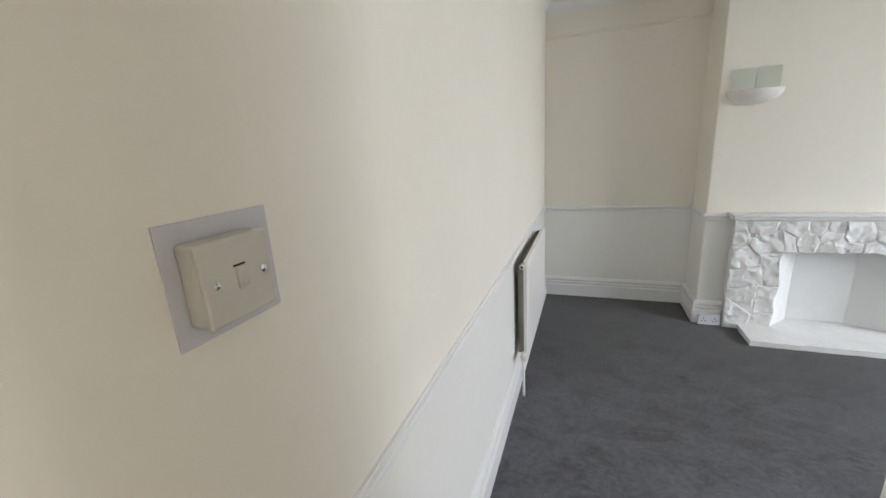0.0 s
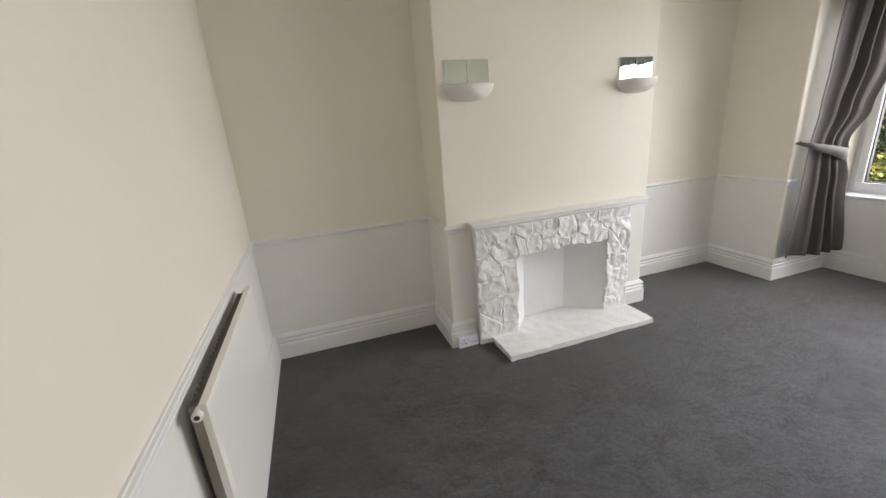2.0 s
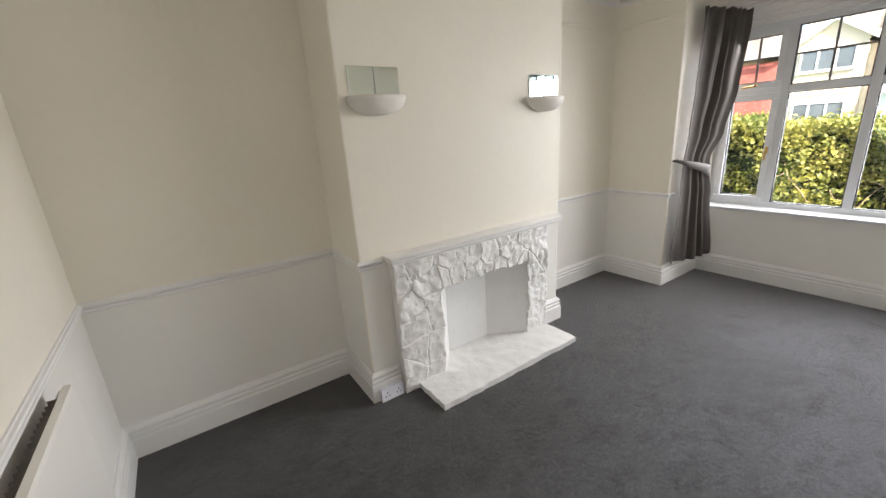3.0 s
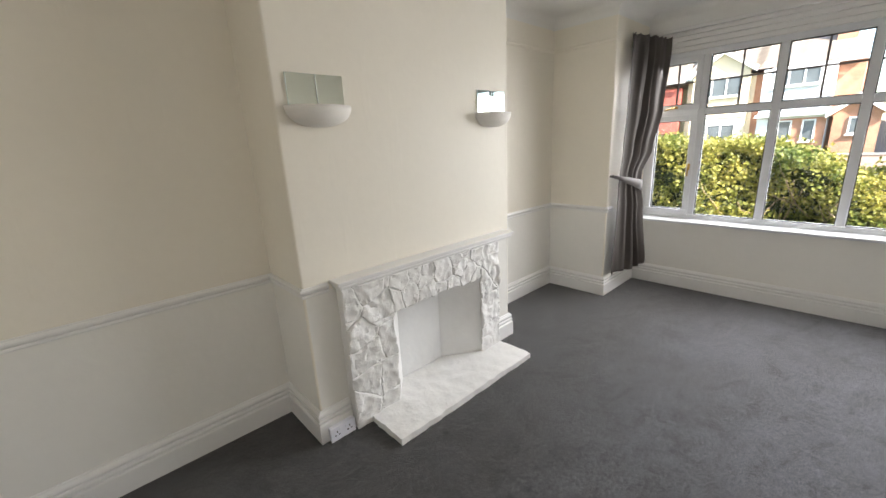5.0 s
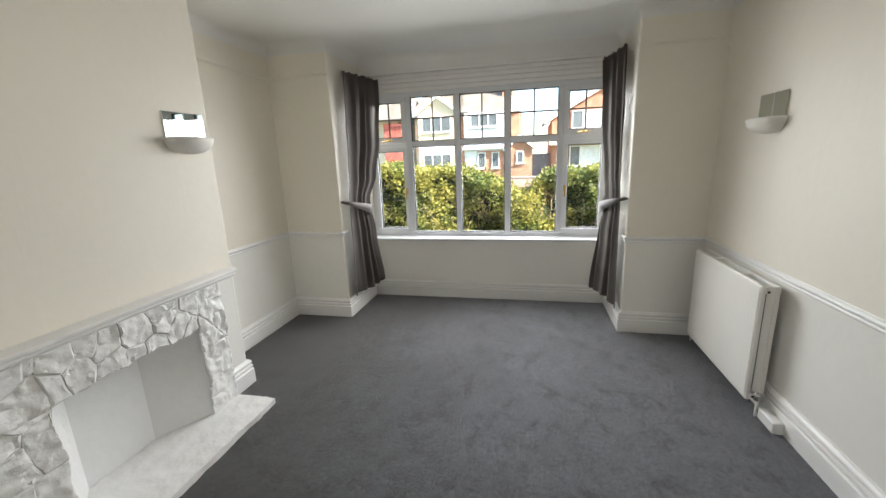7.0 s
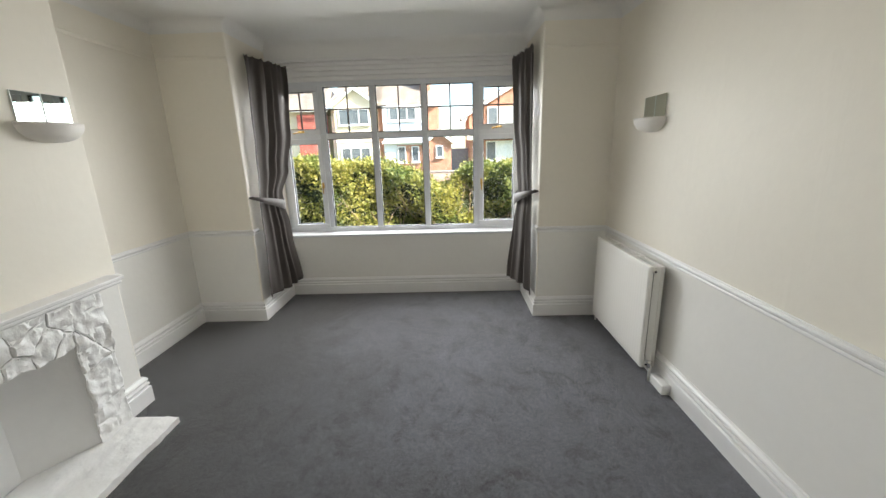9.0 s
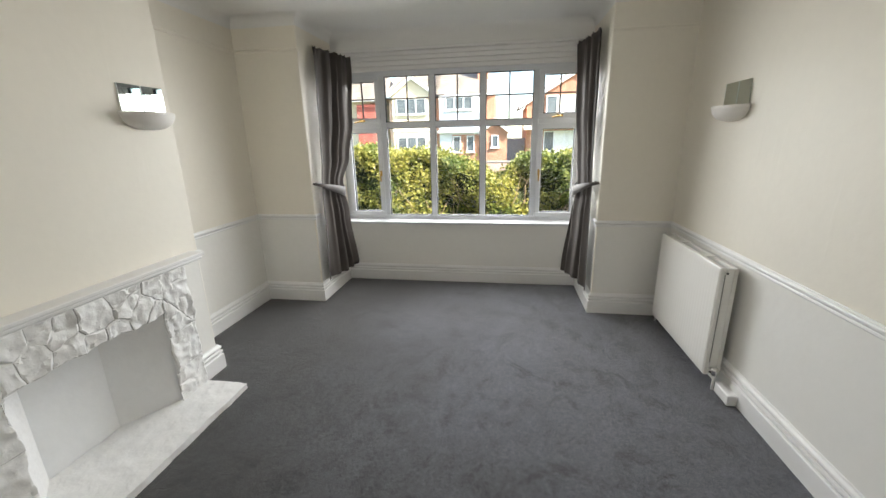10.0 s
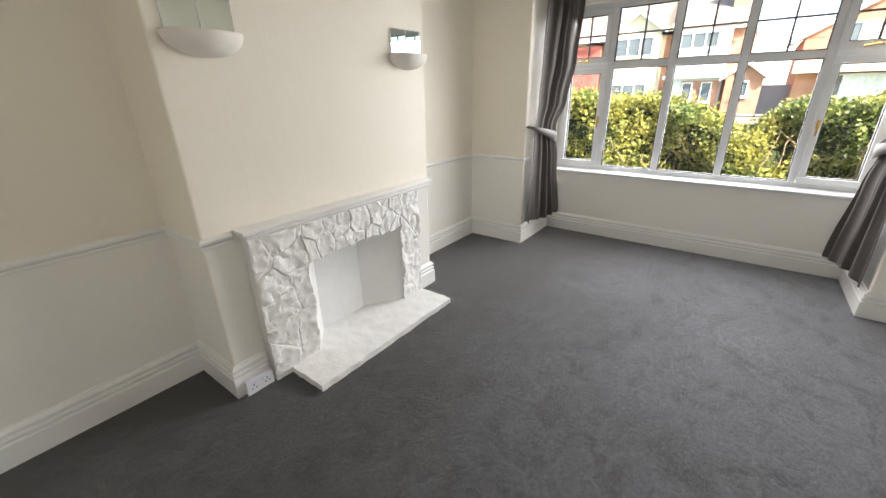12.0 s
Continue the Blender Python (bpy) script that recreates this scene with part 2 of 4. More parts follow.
def leaf_material():
    m = bpy.data.materials.new("hedge_leaf")
    m.use_nodes = True
    n, l = m.node_tree.nodes, m.node_tree.links
    p = n["Principled BSDF"]
    p.inputs["Roughness"].default_value = 0.5
    geo, tc, patch = n.new("ShaderNodeNewGeometry"), n.new("ShaderNodeTexCoord"), n.new("ShaderNodeTexNoise")
    patch.inputs["Scale"].default_value, patch.inputs["Detail"].default_value = 1.6, 3
    l.new(tc.outputs["Object"], patch.inputs["Vector"])
    tones = []
    for dark, mid, light in (((0.040, 0.066, 0.016), (0.13, 0.175, 0.036), (0.31, 0.33, 0.08)), ((0.16, 0.17, 0.032), (0.34, 0.32, 0.055), (0.56, 0.49, 0.15))):
        ramp = n.new("ShaderNodeValToRGB")
        e = ramp.color_ramp.elements
        e[0].color, e[1].color = (*dark, 1), (*light, 1)
        e.new(0.5).color = (*mid, 1)
        l.new(geo.outputs["Random Per Island"], ramp.inputs["Fac"])
        tones.append(ramp.outputs["Color"])
    pr, ramp = n.new("ShaderNodeMapRange"), n.new("ShaderNodeMix")
    pr.inputs["From Min"].default_value, pr.inputs["From Max"].default_value = 0.41, 0.55
    ramp.data_type = 'RGBA'
    l.new(patch.outputs["Fac"], pr.inputs["Value"])
    l.new(pr.outputs["Result"], ramp.inputs["Factor"])
    l.new(tones[0], ramp.inputs["A"])
    l.new(tones[1], ramp.inputs["B"])
    l.new(ramp.outputs["Result"], p.inputs["Base Color"])
    trans, mix = n.new("ShaderNodeBsdfTranslucent"), n.new("ShaderNodeMixShader")
    l.new(ramp.outputs["Result"], trans.inputs["Color"])
    mix.inputs[0].default_value = 0.4
    l.new(p.outputs[0], mix.inputs[1])
    l.new(trans.outputs[0], mix.inputs[2])
    l.new(mix.outputs[0], n["Material Output"].inputs["Surface"])
    return m


LEAF = leaf_material()

# ---- mesh helpers ----


def finish(bm, name, mats, smooth=False):
    bmesh.ops.recalc_face_normals(bm, faces=bm.faces)
    me = bpy.data.meshes.new(name)
    bm.to_mesh(me)
    bm.free()
    for m in (mats if isinstance(mats, (list, tuple)) else [mats]):
        me.materials.append(m)
    if smooth:
        me.polygons.foreach_set("use_smooth", [True] * len(me.polygons))
        if STONE in me.materials[:]:
            me.set_sharp_from_angle(angle=radians(24))
    return me


def part(name, bm, mat, parent, label="", smooth=False):
    ob = new(name, finish(bm, name, mat, smooth))
    ob.parent = parent
    if label:
        tagged(ob, label)
    return ob


def structure(name, bm, mat, label, category, smooth=False):
    return tagged(new(name, finish(bm, name, mat, smooth)), label, category, kind="structure")


def thing(name, label, category, group="", at=(0, 0, 0)):
    ob = new(name)
    ob.location = at
    ob.empty_display_size = 0.1
    return tagged(ob, label, category, group)


def box(bm, x0, x1, y0, y1, z0, z1, bevel=0.0, segments=2, mat=0):
    vs = [bm.verts.new((x, y, z)) for x in (x0, x1) for y in (y0, y1) for z in (z0, z1)]
    fs = [bm.faces.new([vs[i] for i in q]) for q in ((0, 1, 3, 2), (4, 6, 7, 5), (0, 4, 5, 1), (2, 3, 7, 6), (0, 2, 6, 4), (1, 5, 7, 3))]
    for f in fs:
        f.material_index = mat
    if bevel:
        es = list({e for f in fs for e in f.edges})
        r = bmesh.ops.bevel(bm, geom=es, offset=bevel, segments=segments, affect='EDGES', profile=0.5)
        for f in r["faces"]:
            f.material_index = mat
    return bm


def boxes(*dims, bevel=0.0):
    bm = bmesh.new()
    for d in dims:
        box(bm, *d, bevel=bevel)
    return bm


def tube(bm, points, radius, sides=10, caps=True, taper=1.0):
    """A round tube along a line of points."""
    rings = []
    pts = [Vector(p) for p in points]
    for i, p in enumerate(pts):
        d = (pts[min(i + 1, len(pts) - 1)] - pts[max(i - 1, 0)]).normalized()
        up = Vector((0, 0, 1)) if abs(d.z) < 0.9 else Vector((1, 0, 0))
        a = d.cross(up).normalized()
        b = d.cross(a)
        r = radius * (1 + (taper - 1) * i / max(1, len(pts) - 1))
        rings.append([bm.verts.new(p + r * (math.cos(2 * math.pi * k / sides) * a + math.sin(2 * math.pi * k / sides) * b)) for k in range(sides)])
    for r0, r1 in zip(rings, rings[1:]):
        for k in range(sides):
            bm.faces.new((r0[k], r0[(k + 1) % sides], r1[(k + 1) % sides], r1[k]))
    if caps:
        bm.faces.new(rings[0])
        bm.faces.new(rings[-1])
    return bm


def lathe(bm, profile, origin, axis, sides=20):
    """Turns (radius, along) pairs about an axis through origin."""
    axis = Vector(axis).normalized()
    up = Vector((0, 0, 1)) if abs(axis.z) < 0.9 else Vector((1, 0, 0))
    a = axis.cross(up).normalized()
    b = axis.cross(a)
    rings = []
    for r, h in profile:
        rings.append([bm.verts.new(Vector(origin) + h * axis + max(r, 1e-4) * (math.cos(2 * math.pi * k / sides) * a + math.sin(2 * math.pi * k / sides) * b)) for k in range(sides)])
    for r0, r1 in zip(rings, rings[1:]):
        for k in range(sides):
            bm.faces.new((r0[k], r0[(k + 1) % sides], r1[(k + 1) % sides], r1[k]))
    bm.faces.new(rings[0])
    bm.faces.new(rings[-1])
    return bm


def run_of(name, line, profile, mat, label, category):
    """A moulding along a line of wall corners, room on the right hand; one mitred piece for each stretch."""
    pts = [Vector((x, y)) for x, y in line]
    offs = []
    for i, p in enumerate(pts):
        d0 = (p - pts[i - 1]).normalized() if i else (pts[1] - p).normalized()
        d1 = (pts[i + 1] - p).normalized() if i + 1 < len(pts) else d0
        n0, n1 = Vector((d0.y, -d0.x)), Vector((d1.y, -d1.x))
        m = (n0 + n1)
        offs.append(m / max(0.2, m.dot(n0)))
    for i in range(len(pts) - 1):
        bm = bmesh.new()
        a = [bm.verts.new((*(pts[i] + offs[i] * d), z)) for d, z in profile]
        b = [bm.verts.new((*(pts[i + 1] + offs[i + 1] * d), z)) for d, z in profile]
        k = len(profile)
        for j in range(k):
            bm.faces.new((a[j], a[(j + 1) % k], b[(j + 1) % k], b[j]))
        bm.faces.new(a)
        bm.faces.new(b)
        structure(name, bm, mat, label, category)


def arc(cx, cz, r, a0, a1, n=5):
    return [(cx + r * math.cos(radians(a0 + (a1 - a0) * i / n)), cz + r * math.sin(radians(a0 + (a1 - a0) * i / n))) for i in range(n + 1)]


# ---- the room ----
WEST, NORTH, EAST, SOUTH = 0.0, 3.72, 3.995, 0.06
CH_L, CH_R, CH_Y = 1.18, 2.77, 3.33
BAY_N, BAY_S, BAY_X = 3.14, 0.645, 4.665
CEIL, DADO = 2.51, 0.815
OUT = 4.92
DOOR_L, DOOR_R, DOOR_TOP = 0.06, 0.886, 2.03

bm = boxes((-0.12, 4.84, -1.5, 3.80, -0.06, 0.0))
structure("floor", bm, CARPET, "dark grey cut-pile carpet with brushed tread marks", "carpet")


def wall_bm(*dims):
    """Blocks of wall, each split at the dado: white below, cream above."""
    bm = bmesh.new()
    for x0, x1, y0, y1, z0, z1 in dims:
        if z0 < DADO < z1:
            box(bm, x0, x1, y0, y1, z0, DADO, mat=1)
            box(bm, x0, x1, y0, y1, DADO, z1, mat=0)
        else:
            box(bm, x0, x1, y0, y1, z0, z1, mat=0 if z0 >= DADO else 1)
    return bm


PAINTS = [CREAM, WHITE_WALL]
structure("wall_west", wall_bm((-0.14, WEST, -1.5, 3.9, -0.05, 2.75)), PAINTS, "cream wall, white below the dado rail", "wall")
structure("wall_north", wall_bm((WEST, EAST + 0.3, NORTH, 3.9, -0.05, 2.75)), PAINTS, "cream alcove wall, white below the dado rail", "wall")
FIRE_L, FIRE_R, FIRE_TOP, FIRE_BACK = 1.632, 2.390, 0.615, 3.435
bm = wall_bm(
    (CH_L, FIRE_L, CH_Y, NORTH, -0.02, 2.6), (FIRE_R, CH_R, CH_Y, NORTH, -0.02, 2.6),
    (FIRE_L, FIRE_R, CH_Y, NORTH, FIRE_TOP, 2.6), (FIRE_L, FIRE_R, FIRE_BACK + 0.03, NORTH, -0.02, FIRE_TOP))
es = [e for e in bm.edges if all(abs(v.co.y - CH_Y) < 1e-4 for v in e.verts) and any(all(abs(v.co.x - x) < 1e-4 for v in e.verts) for x in (CH_L, CH_R))]
bmesh.ops.bevel(bm, geom=es, offset=0.010, segments=3, affect='EDGES', profile=0.5)
structure("wall_chimney_breast", bm, PAINTS, "cream chimney breast with a fireplace opening", "wall")
structure("wall_south", wall_bm(
    (DOOR_R + 0.03, OUT, -0.07, SOUTH, -0.05, 2.75), (WEST, DOOR_R + 0.03, -0.07, SOUTH, DOOR_TOP + 0.03, 2.75),
    (WEST, DOOR_L - 0.03, -0.07, SOUTH, -0.05, DOOR_TOP + 0.03)), PAINTS, "cream wall with a doorway, white below the dado rail", "wall")


def pier(name, y0, y1, bay):
    bm = wall_bm((EAST, OUT, y0, y1, -0.4, 2.75))
    es = [e for e in bm.edges if abs(e.verts[0].co.x - EAST) < 1e-4 and abs(e.verts[1].co.x - EAST) < 1e-4 and abs(e.verts[0].co.z - e.verts[1].co.z) > 0.1 and abs(e.verts[0].co.y - bay) < 1e-4]
    bmesh.ops.bevel(bm, geom=es, offset=0.012, segments=3, affect='EDGES', profile=0.5)
    structure(name, bm, PAINTS, "cream pier beside the bay, white below the rail", "wall")


pier("wall_east_pier_1", BAY_N, 3.9, BAY_N)
pier("wall_east_pier_2", SOUTH, BAY_S, BAY_S)
structure("wall_bay_apron", boxes((BAY_X, OUT, BAY_S, BAY_N, -0.4, 0.635)), WHITE_WALL, "white wall under the bay window", "wall")
structure("wall_bay_head", boxes((BAY_X, OUT, BAY_S, BAY_N, 2.36, 2.75)), CEILING, "white wall above the bay window", "wall")
structure("ceiling", boxes((-0.14, OUT, -1.5, 3.9, CEIL, 2.9)), CEILING, "plain white plastered ceiling", "ceiling")
# unseen hall closed by plain walls; the front door opening is added
structure("wall_hall_east", boxes((4.85, 4.95, -1.5, -1.27, -0.05, 2.75), (4.85, 4.95, -0.33, -0.07, -0.05, 2.75), (4.85, 4.95, -1.27, -0.33, 2.07, 2.75)), CREAM, "unseen plain cream hall wall with an added front door opening", "wall")
structure("wall_hall_south", boxes((-0.14, 4.95, -1.62, -1.5, -0.05, 2.75)), CREAM, "plain cream hall wall", "wall")

# unseen front door, added to close the opening behind the hall lamp
front = tagged(new("door_2"), "added unseen white half-glazed front door at the end of the hall", "door", kind="structure")
part("leaf", boxes((4.88, 4.925, -1.265, -0.335, 0.005, 0.9), (4.88, 4.925, -1.265, -1.14, 0.9, 1.95), (4.88, 4.925, -0.46, -0.335, 0.9, 1.95), (4.88, 4.925, -1.265, -0.335, 1.95, 2.065)), GLOSS, front)
fp = part("pane", boxes((4.90, 4.905, -1.14, -0.46, 0.9, 1.95)), GLASS, front)
fp.visible_shadow = False

# mouldings
SKIRT = [(0, 0), (0.026, 0), (0.026, 0.112), (0.022, 0.118), (0.014, 0.120), (0.014, 0.127), (0.022, 0.131), (0.024, 0.139), (0.021, 0.147),
         (0.012, 0.150), (0.012, 0.156), (0.018, 0.160), (0.021, 0.168), (0.018, 0.178), (0.010, 0.187), (0.008, 0.193), (0, 0.195)]
SKIRT = [(d, z * 0.92) for d, z in SKIRT]
RAIL = [(0, 0.790), (0.007, 0.791), (0.011, 0.797), (0.009, 0.804), (0.006, 0.807), (0.012, 0.811), (0.021, 0.818), (0.024, 0.827), (0.021, 0.834), (0.011, 0.837), (0.009, 0.842), (0, 0.843)]
RAIL_S = [(d * 0.75, z - 0.020) for d, z in RAIL]
RAIL = [(d * 0.75, z + 0.010) for d, z in RAIL]
PICTURE = [(0, 2.236), (0.006, 2.238), (0.010, 2.246), (0.014, 2.254), (0.010, 2.262), (0, 2.264)]
COVE = [(0, CEIL + 0.002)] + [(0.085 - 0.085 * math.cos(radians(a)), CEIL - 0.085 + 0.085 * math.sin(radians(a)) + 0.001) for a in range(0, 91, 10)]
west_to_fire = [(WEST, SOUTH), (WEST, NORTH), (CH_L, NORTH), (CH_L, CH_Y), (1.345, CH_Y)]
fire_to_bay = [(2.57, CH_Y), (CH_R, CH_Y), (CH_R, NORTH), (EAST, NORTH), (EAST, BAY_N)]
round_bay = [(BAY_X, BAY_N), (BAY_X, BAY_S), (EAST, BAY_S), (EAST, SOUTH), (DOOR_R + 0.09, SOUTH)]
lab = "white gloss moulded skirting board along the carpet"
run_of("baseboard", west_to_fire, SKIRT, GLOSS, lab, "skirting board")
run_of("baseboard", fire_to_bay + round_bay, SKIRT, GLOSS, lab, "skirting board")
lab = "white moulded dado rail across the wall"
run_of("trim_dado_rail", west_to_fire[:-1] + [(1.31, CH_Y)], RAIL, GLOSS, lab, "dado rail")
run_of("trim_dado_rail", [(2.70, CH_Y)] + fire_to_bay[1:] + [(4.09, BAY_N)], RAIL, GLOSS, lab, "dado rail")
run_of("trim_dado_rail", [(4.09, BAY_S)] + round_bay[2:], RAIL_S, GLOSS, lab, "dado rail")
lab = "thin painted picture rail near the ceiling"
run_of("trim_picture_rail", [(WEST, NORTH), (CH_L, NORTH)], PICTURE, CREAM, lab, "picture rail")
run_of("trim_picture_rail", [(CH_R, NORTH), (EAST, NORTH), (EAST, BAY_N)], PICTURE, CREAM, lab, "picture rail")
run_of("trim_picture_rail", [(EAST, BAY_S), (EAST, SOUTH)], PICTURE, CREAM, lab, "picture rail")
run_of("trim_coving", [(WEST, SOUTH), (WEST, NORTH), (CH_L, NORTH), (CH_L, CH_Y), (CH_R, CH_Y), (CH_R, NORTH), (EAST, NORTH), (EAST, BAY_N),
                       (BAY_X, BAY_N), (BAY_X, BAY_S), (EAST, BAY_S), (EAST, SOUTH), (WEST + 0.01, SOUTH)], COVE, CEILING, "plain white plaster coving under the ceiling", "coving")

# ---- window ----
WX, WD = 4.795, 0.07          # inner face and depth of the frame
TRANSOM = 1.655
MULL = [2.68, 2.155, 1.64, 1.12]
window = tagged(new("window_1"), "white bay window of five lights with leaded fanlights", "window", kind="structure")
# the wide stepped head board inside
bm = bmesh.new()
for x0, z0, z1 in ((4.765, 2.178, 2.218), (4.745, 2.218, 2.262), (4.715, 2.262, 2.300), (4.695, 2.300, 2.334), (4.648, 2.334, 2.362)):
    box(bm, x0, OUT - 0.002, BAY_S + 0.001, BAY_N - 0.001, z0, z1, bevel=0.006)
part("head_moulding", bm, GLOSS, window, "white stepped head moulding")
bm = bmesh.new()
box(bm, 4.625, WX + 0.01, BAY_S + 0.002, BAY_N - 0.002, 0.637, 0.662, bevel=0.008)
part("window_sill", bm, UPVC, window, "white gloss window sill")
bm = boxes((WX, WX + WD, BAY_S, BAY_N, 0.655, 0.705), (WX, WX + WD, BAY_S, BAY_N, 2.128, 2.180), (WX, WX + WD, BAY_S, BAY_S + 0.05, 0.705, 2.128), (WX, WX + WD, BAY_N - 0.05, BAY_N, 0.705, 2.128), bevel=0.005)
part("window_frame", bm, UPVC, window)
for y in MULL:
    part("mullion", boxes((WX + 0.002, WX + WD - 0.002, y - 0.029, y + 0.029, 0.704, 2.129), bevel=0.006), UPVC, window)
edges = [BAY_N - 0.05] + MULL + [BAY_S + 0.05]
for i in range(5):
    hi = edges[i] - (0.029 if i else 0)
    lo = edges[i + 1] + (0.029 if i < 4 else 0)
    part("transom", boxes((WX + 0.003, WX + WD - 0.003, lo - 0.001, hi + 0.001, TRANSOM - 0.029, TRANSOM + 0.029), bevel=0.006), UPVC, window)
    for z0, z1, upper in ((0.705, TRANSOM - 0.029, False), (TRANSOM + 0.029, 2.128, True)):
        a, b, c, d = lo, hi, z0, z1
        if i in (0, 4):      # opening lights have a sash of their own
            w = 0.043
            sash = part("sash", boxes((WX - 0.012, WX + 0.05, a - 0.008, b + 0.008, c - 0.008, c + w), (WX - 0.012, WX + 0.05, a - 0.008, b + 0.008, d - w, d + 0.008),
                                      (WX - 0.012, WX + 0.05, a - 0.008, a + w, c + w, d - w), (WX - 0.012, WX + 0.05, b - w, b + 0.008, c + w, d - w), bevel=0.005), UPVC, window)
            # brass handle
            hb = bmesh.new()
            if upper:
                ym = (a + b) / 2
                box(hb, WX - 0.022, WX - 0.012, ym - 0.03, ym + 0.03, c + 0.008, c + 0.03, bevel=0.003)
                tube(hb, [(WX - 0.03, ym - 0.01, c + 0.018), (WX - 0.042, ym + 0.01, c + 0.014), (WX - 0.042, ym + 0.075, c + 0.004)], 0.007, 8)
            else:
                ym = (a + 0.02) if i == 0 else (b - 0.02)
                box(hb, WX - 0.022, WX - 0.012, ym - 0.011, ym + 0.011, 1.13, 1.19, bevel=0.003)
                tube(hb, [(WX - 0.03, ym, 1.17), (WX - 0.042, ym, 1.155), (WX - 0.04, ym, 1.075)], 0.007, 8)
            part("handle", hb, BRASS, sash, "brass casement handle", smooth=True)
            a, b, c, d = a + w, b - w, c + w, d - w
        gk = boxes((WX + 0.012, WX + 0.045, a, b, c, c + 0.006), (WX + 0.012, WX + 0.045, a, b, d - 0.006, d), (WX + 0.012, WX + 0.045, a, a + 0.006, c + 0.006, d - 0.006), (WX + 0.012, WX + 0.045, b - 0.006, b, c + 0.006, d - 0.006))
        part("gasket", gk, RUBBER, window)
        pane = part("pane", boxes((WX + 0.026, WX + 0.030, a + 0.003, b - 0.003, c + 0.003, d - 0.003)), GLASS, window)
        pane.visible_shadow = False
        if upper:
            ym, zm = (a + b) / 2, 1.915
            part("glazing_bar", boxes((WX + 0.020, WX + 0.036, ym - 0.007, ym + 0.007, c + 0.004, d - 0.004), bevel=0.002), LEAD, window)
            part("glazing_bar", boxes((WX + 0.021, WX + 0.035, a + 0.004, b - 0.004, zm - 0.007, zm + 0.007), bevel=0.002), LEAD, window)

# ---- door ----
door = tagged(new("door_1"), "white painted panelled door standing open into the room", "door", kind="structure")
bm = bmesh.new()
LX, LY0, LY1 = 0.828, 0.075, 0.752
box(bm, LX, LX + 0.04, LY0, LY1, 0.008, 2.0, bevel=0.003)
part("leaf", bm, GLOSS, door)
for z0, z1 in ((0.22, 0.85), (1.05, 1.85)):
    for y0, y1 in ((0.16, 0.365), (0.45, 0.655)):
        part("panel", boxes((LX - 0.006, LX - 0.001, y0, y1, z0, z1), bevel=0.002), GLOSS, door)
kb = bmesh.new()
lathe(kb, [(0.026, 0), (0.026, 0.005), (0.011, 0.009), (0.010, 0.022), (0.020, 0.028), (0.026, 0.037), (0.024, 0.048), (0.014, 0.054), (0.0, 0.055)], (LX, 0.712, 1.140), (-1, 0, 0))
part("knob", kb, BRONZE, door, "dark bronze round door knob", smooth=True)
bm = boxes((DOOR_L - 0.028, DOOR_L, -0.069, SOUTH - 0.001, 0, DOOR_TOP), (DOOR_R, DOOR_R + 0.028, -0.069, SOUTH - 0.001, 0, DOOR_TOP), (DOOR_L - 0.028, DOOR_R + 0.028, -0.069, SOUTH - 0.001, DOOR_TOP, DOOR_TOP + 0.028),
           (DOOR_R + 0.01, DOOR_R + 0.085, SOUTH, SOUTH + 0.015, 0, DOOR_TOP + 0.08), (0.005, DOOR_R + 0.01, SOUTH, SOUTH + 0.015, DOOR_TOP + 0.01, DOOR_TOP + 0.08))
part("door_frame", bm, GLOSS, door)

# ---- fireplace ----


def cells(x0, x1, z0, z1, cols, rows, seed, jitter=0.46):
    """Irregular stone outlines that fill a rectangle."""
    rnd = random.Random(seed)
    w, h = (x1 - x0) / cols, (z1 - z0) / rows
    sites = [(x0 + w * (i + 0.5 + rnd.uniform(-jitter, jitter)), z0 + h * (j + 0.5 + rnd.uniform(-jitter, jitter))) for i in range(cols) for j in range(rows)]
    made = []
    for k, (sx, sz) in enumerate(sites):
        poly = [(x0, z0), (x1, z0), (x1, z1), (x0, z1)]
        for q, (ox, oz) in enumerate(sites):
            if q == k:
                continue
            mx, mz, nx, nz = (sx + ox) / 2, (sz + oz) / 2, ox - sx, oz - sz
            out = []
            for a, b in zip(poly, poly[1:] + poly[:1]):
                da, db = (a[0] - mx) * nx + (a[1] - mz) * nz, (b[0] - mx) * nx + (b[1] - mz) * nz
                if da <= 0:
                    out.append(a)
                if da * db < 0:
                    f = da / (da - db)
                    out.append((a[0] + f * (b[0] - a[0]), a[1] + f * (b[1] - a[1])))
            poly = out
            if len(poly) < 3:
                break
        if len(poly) >= 3:
            made.append(poly)
    return made


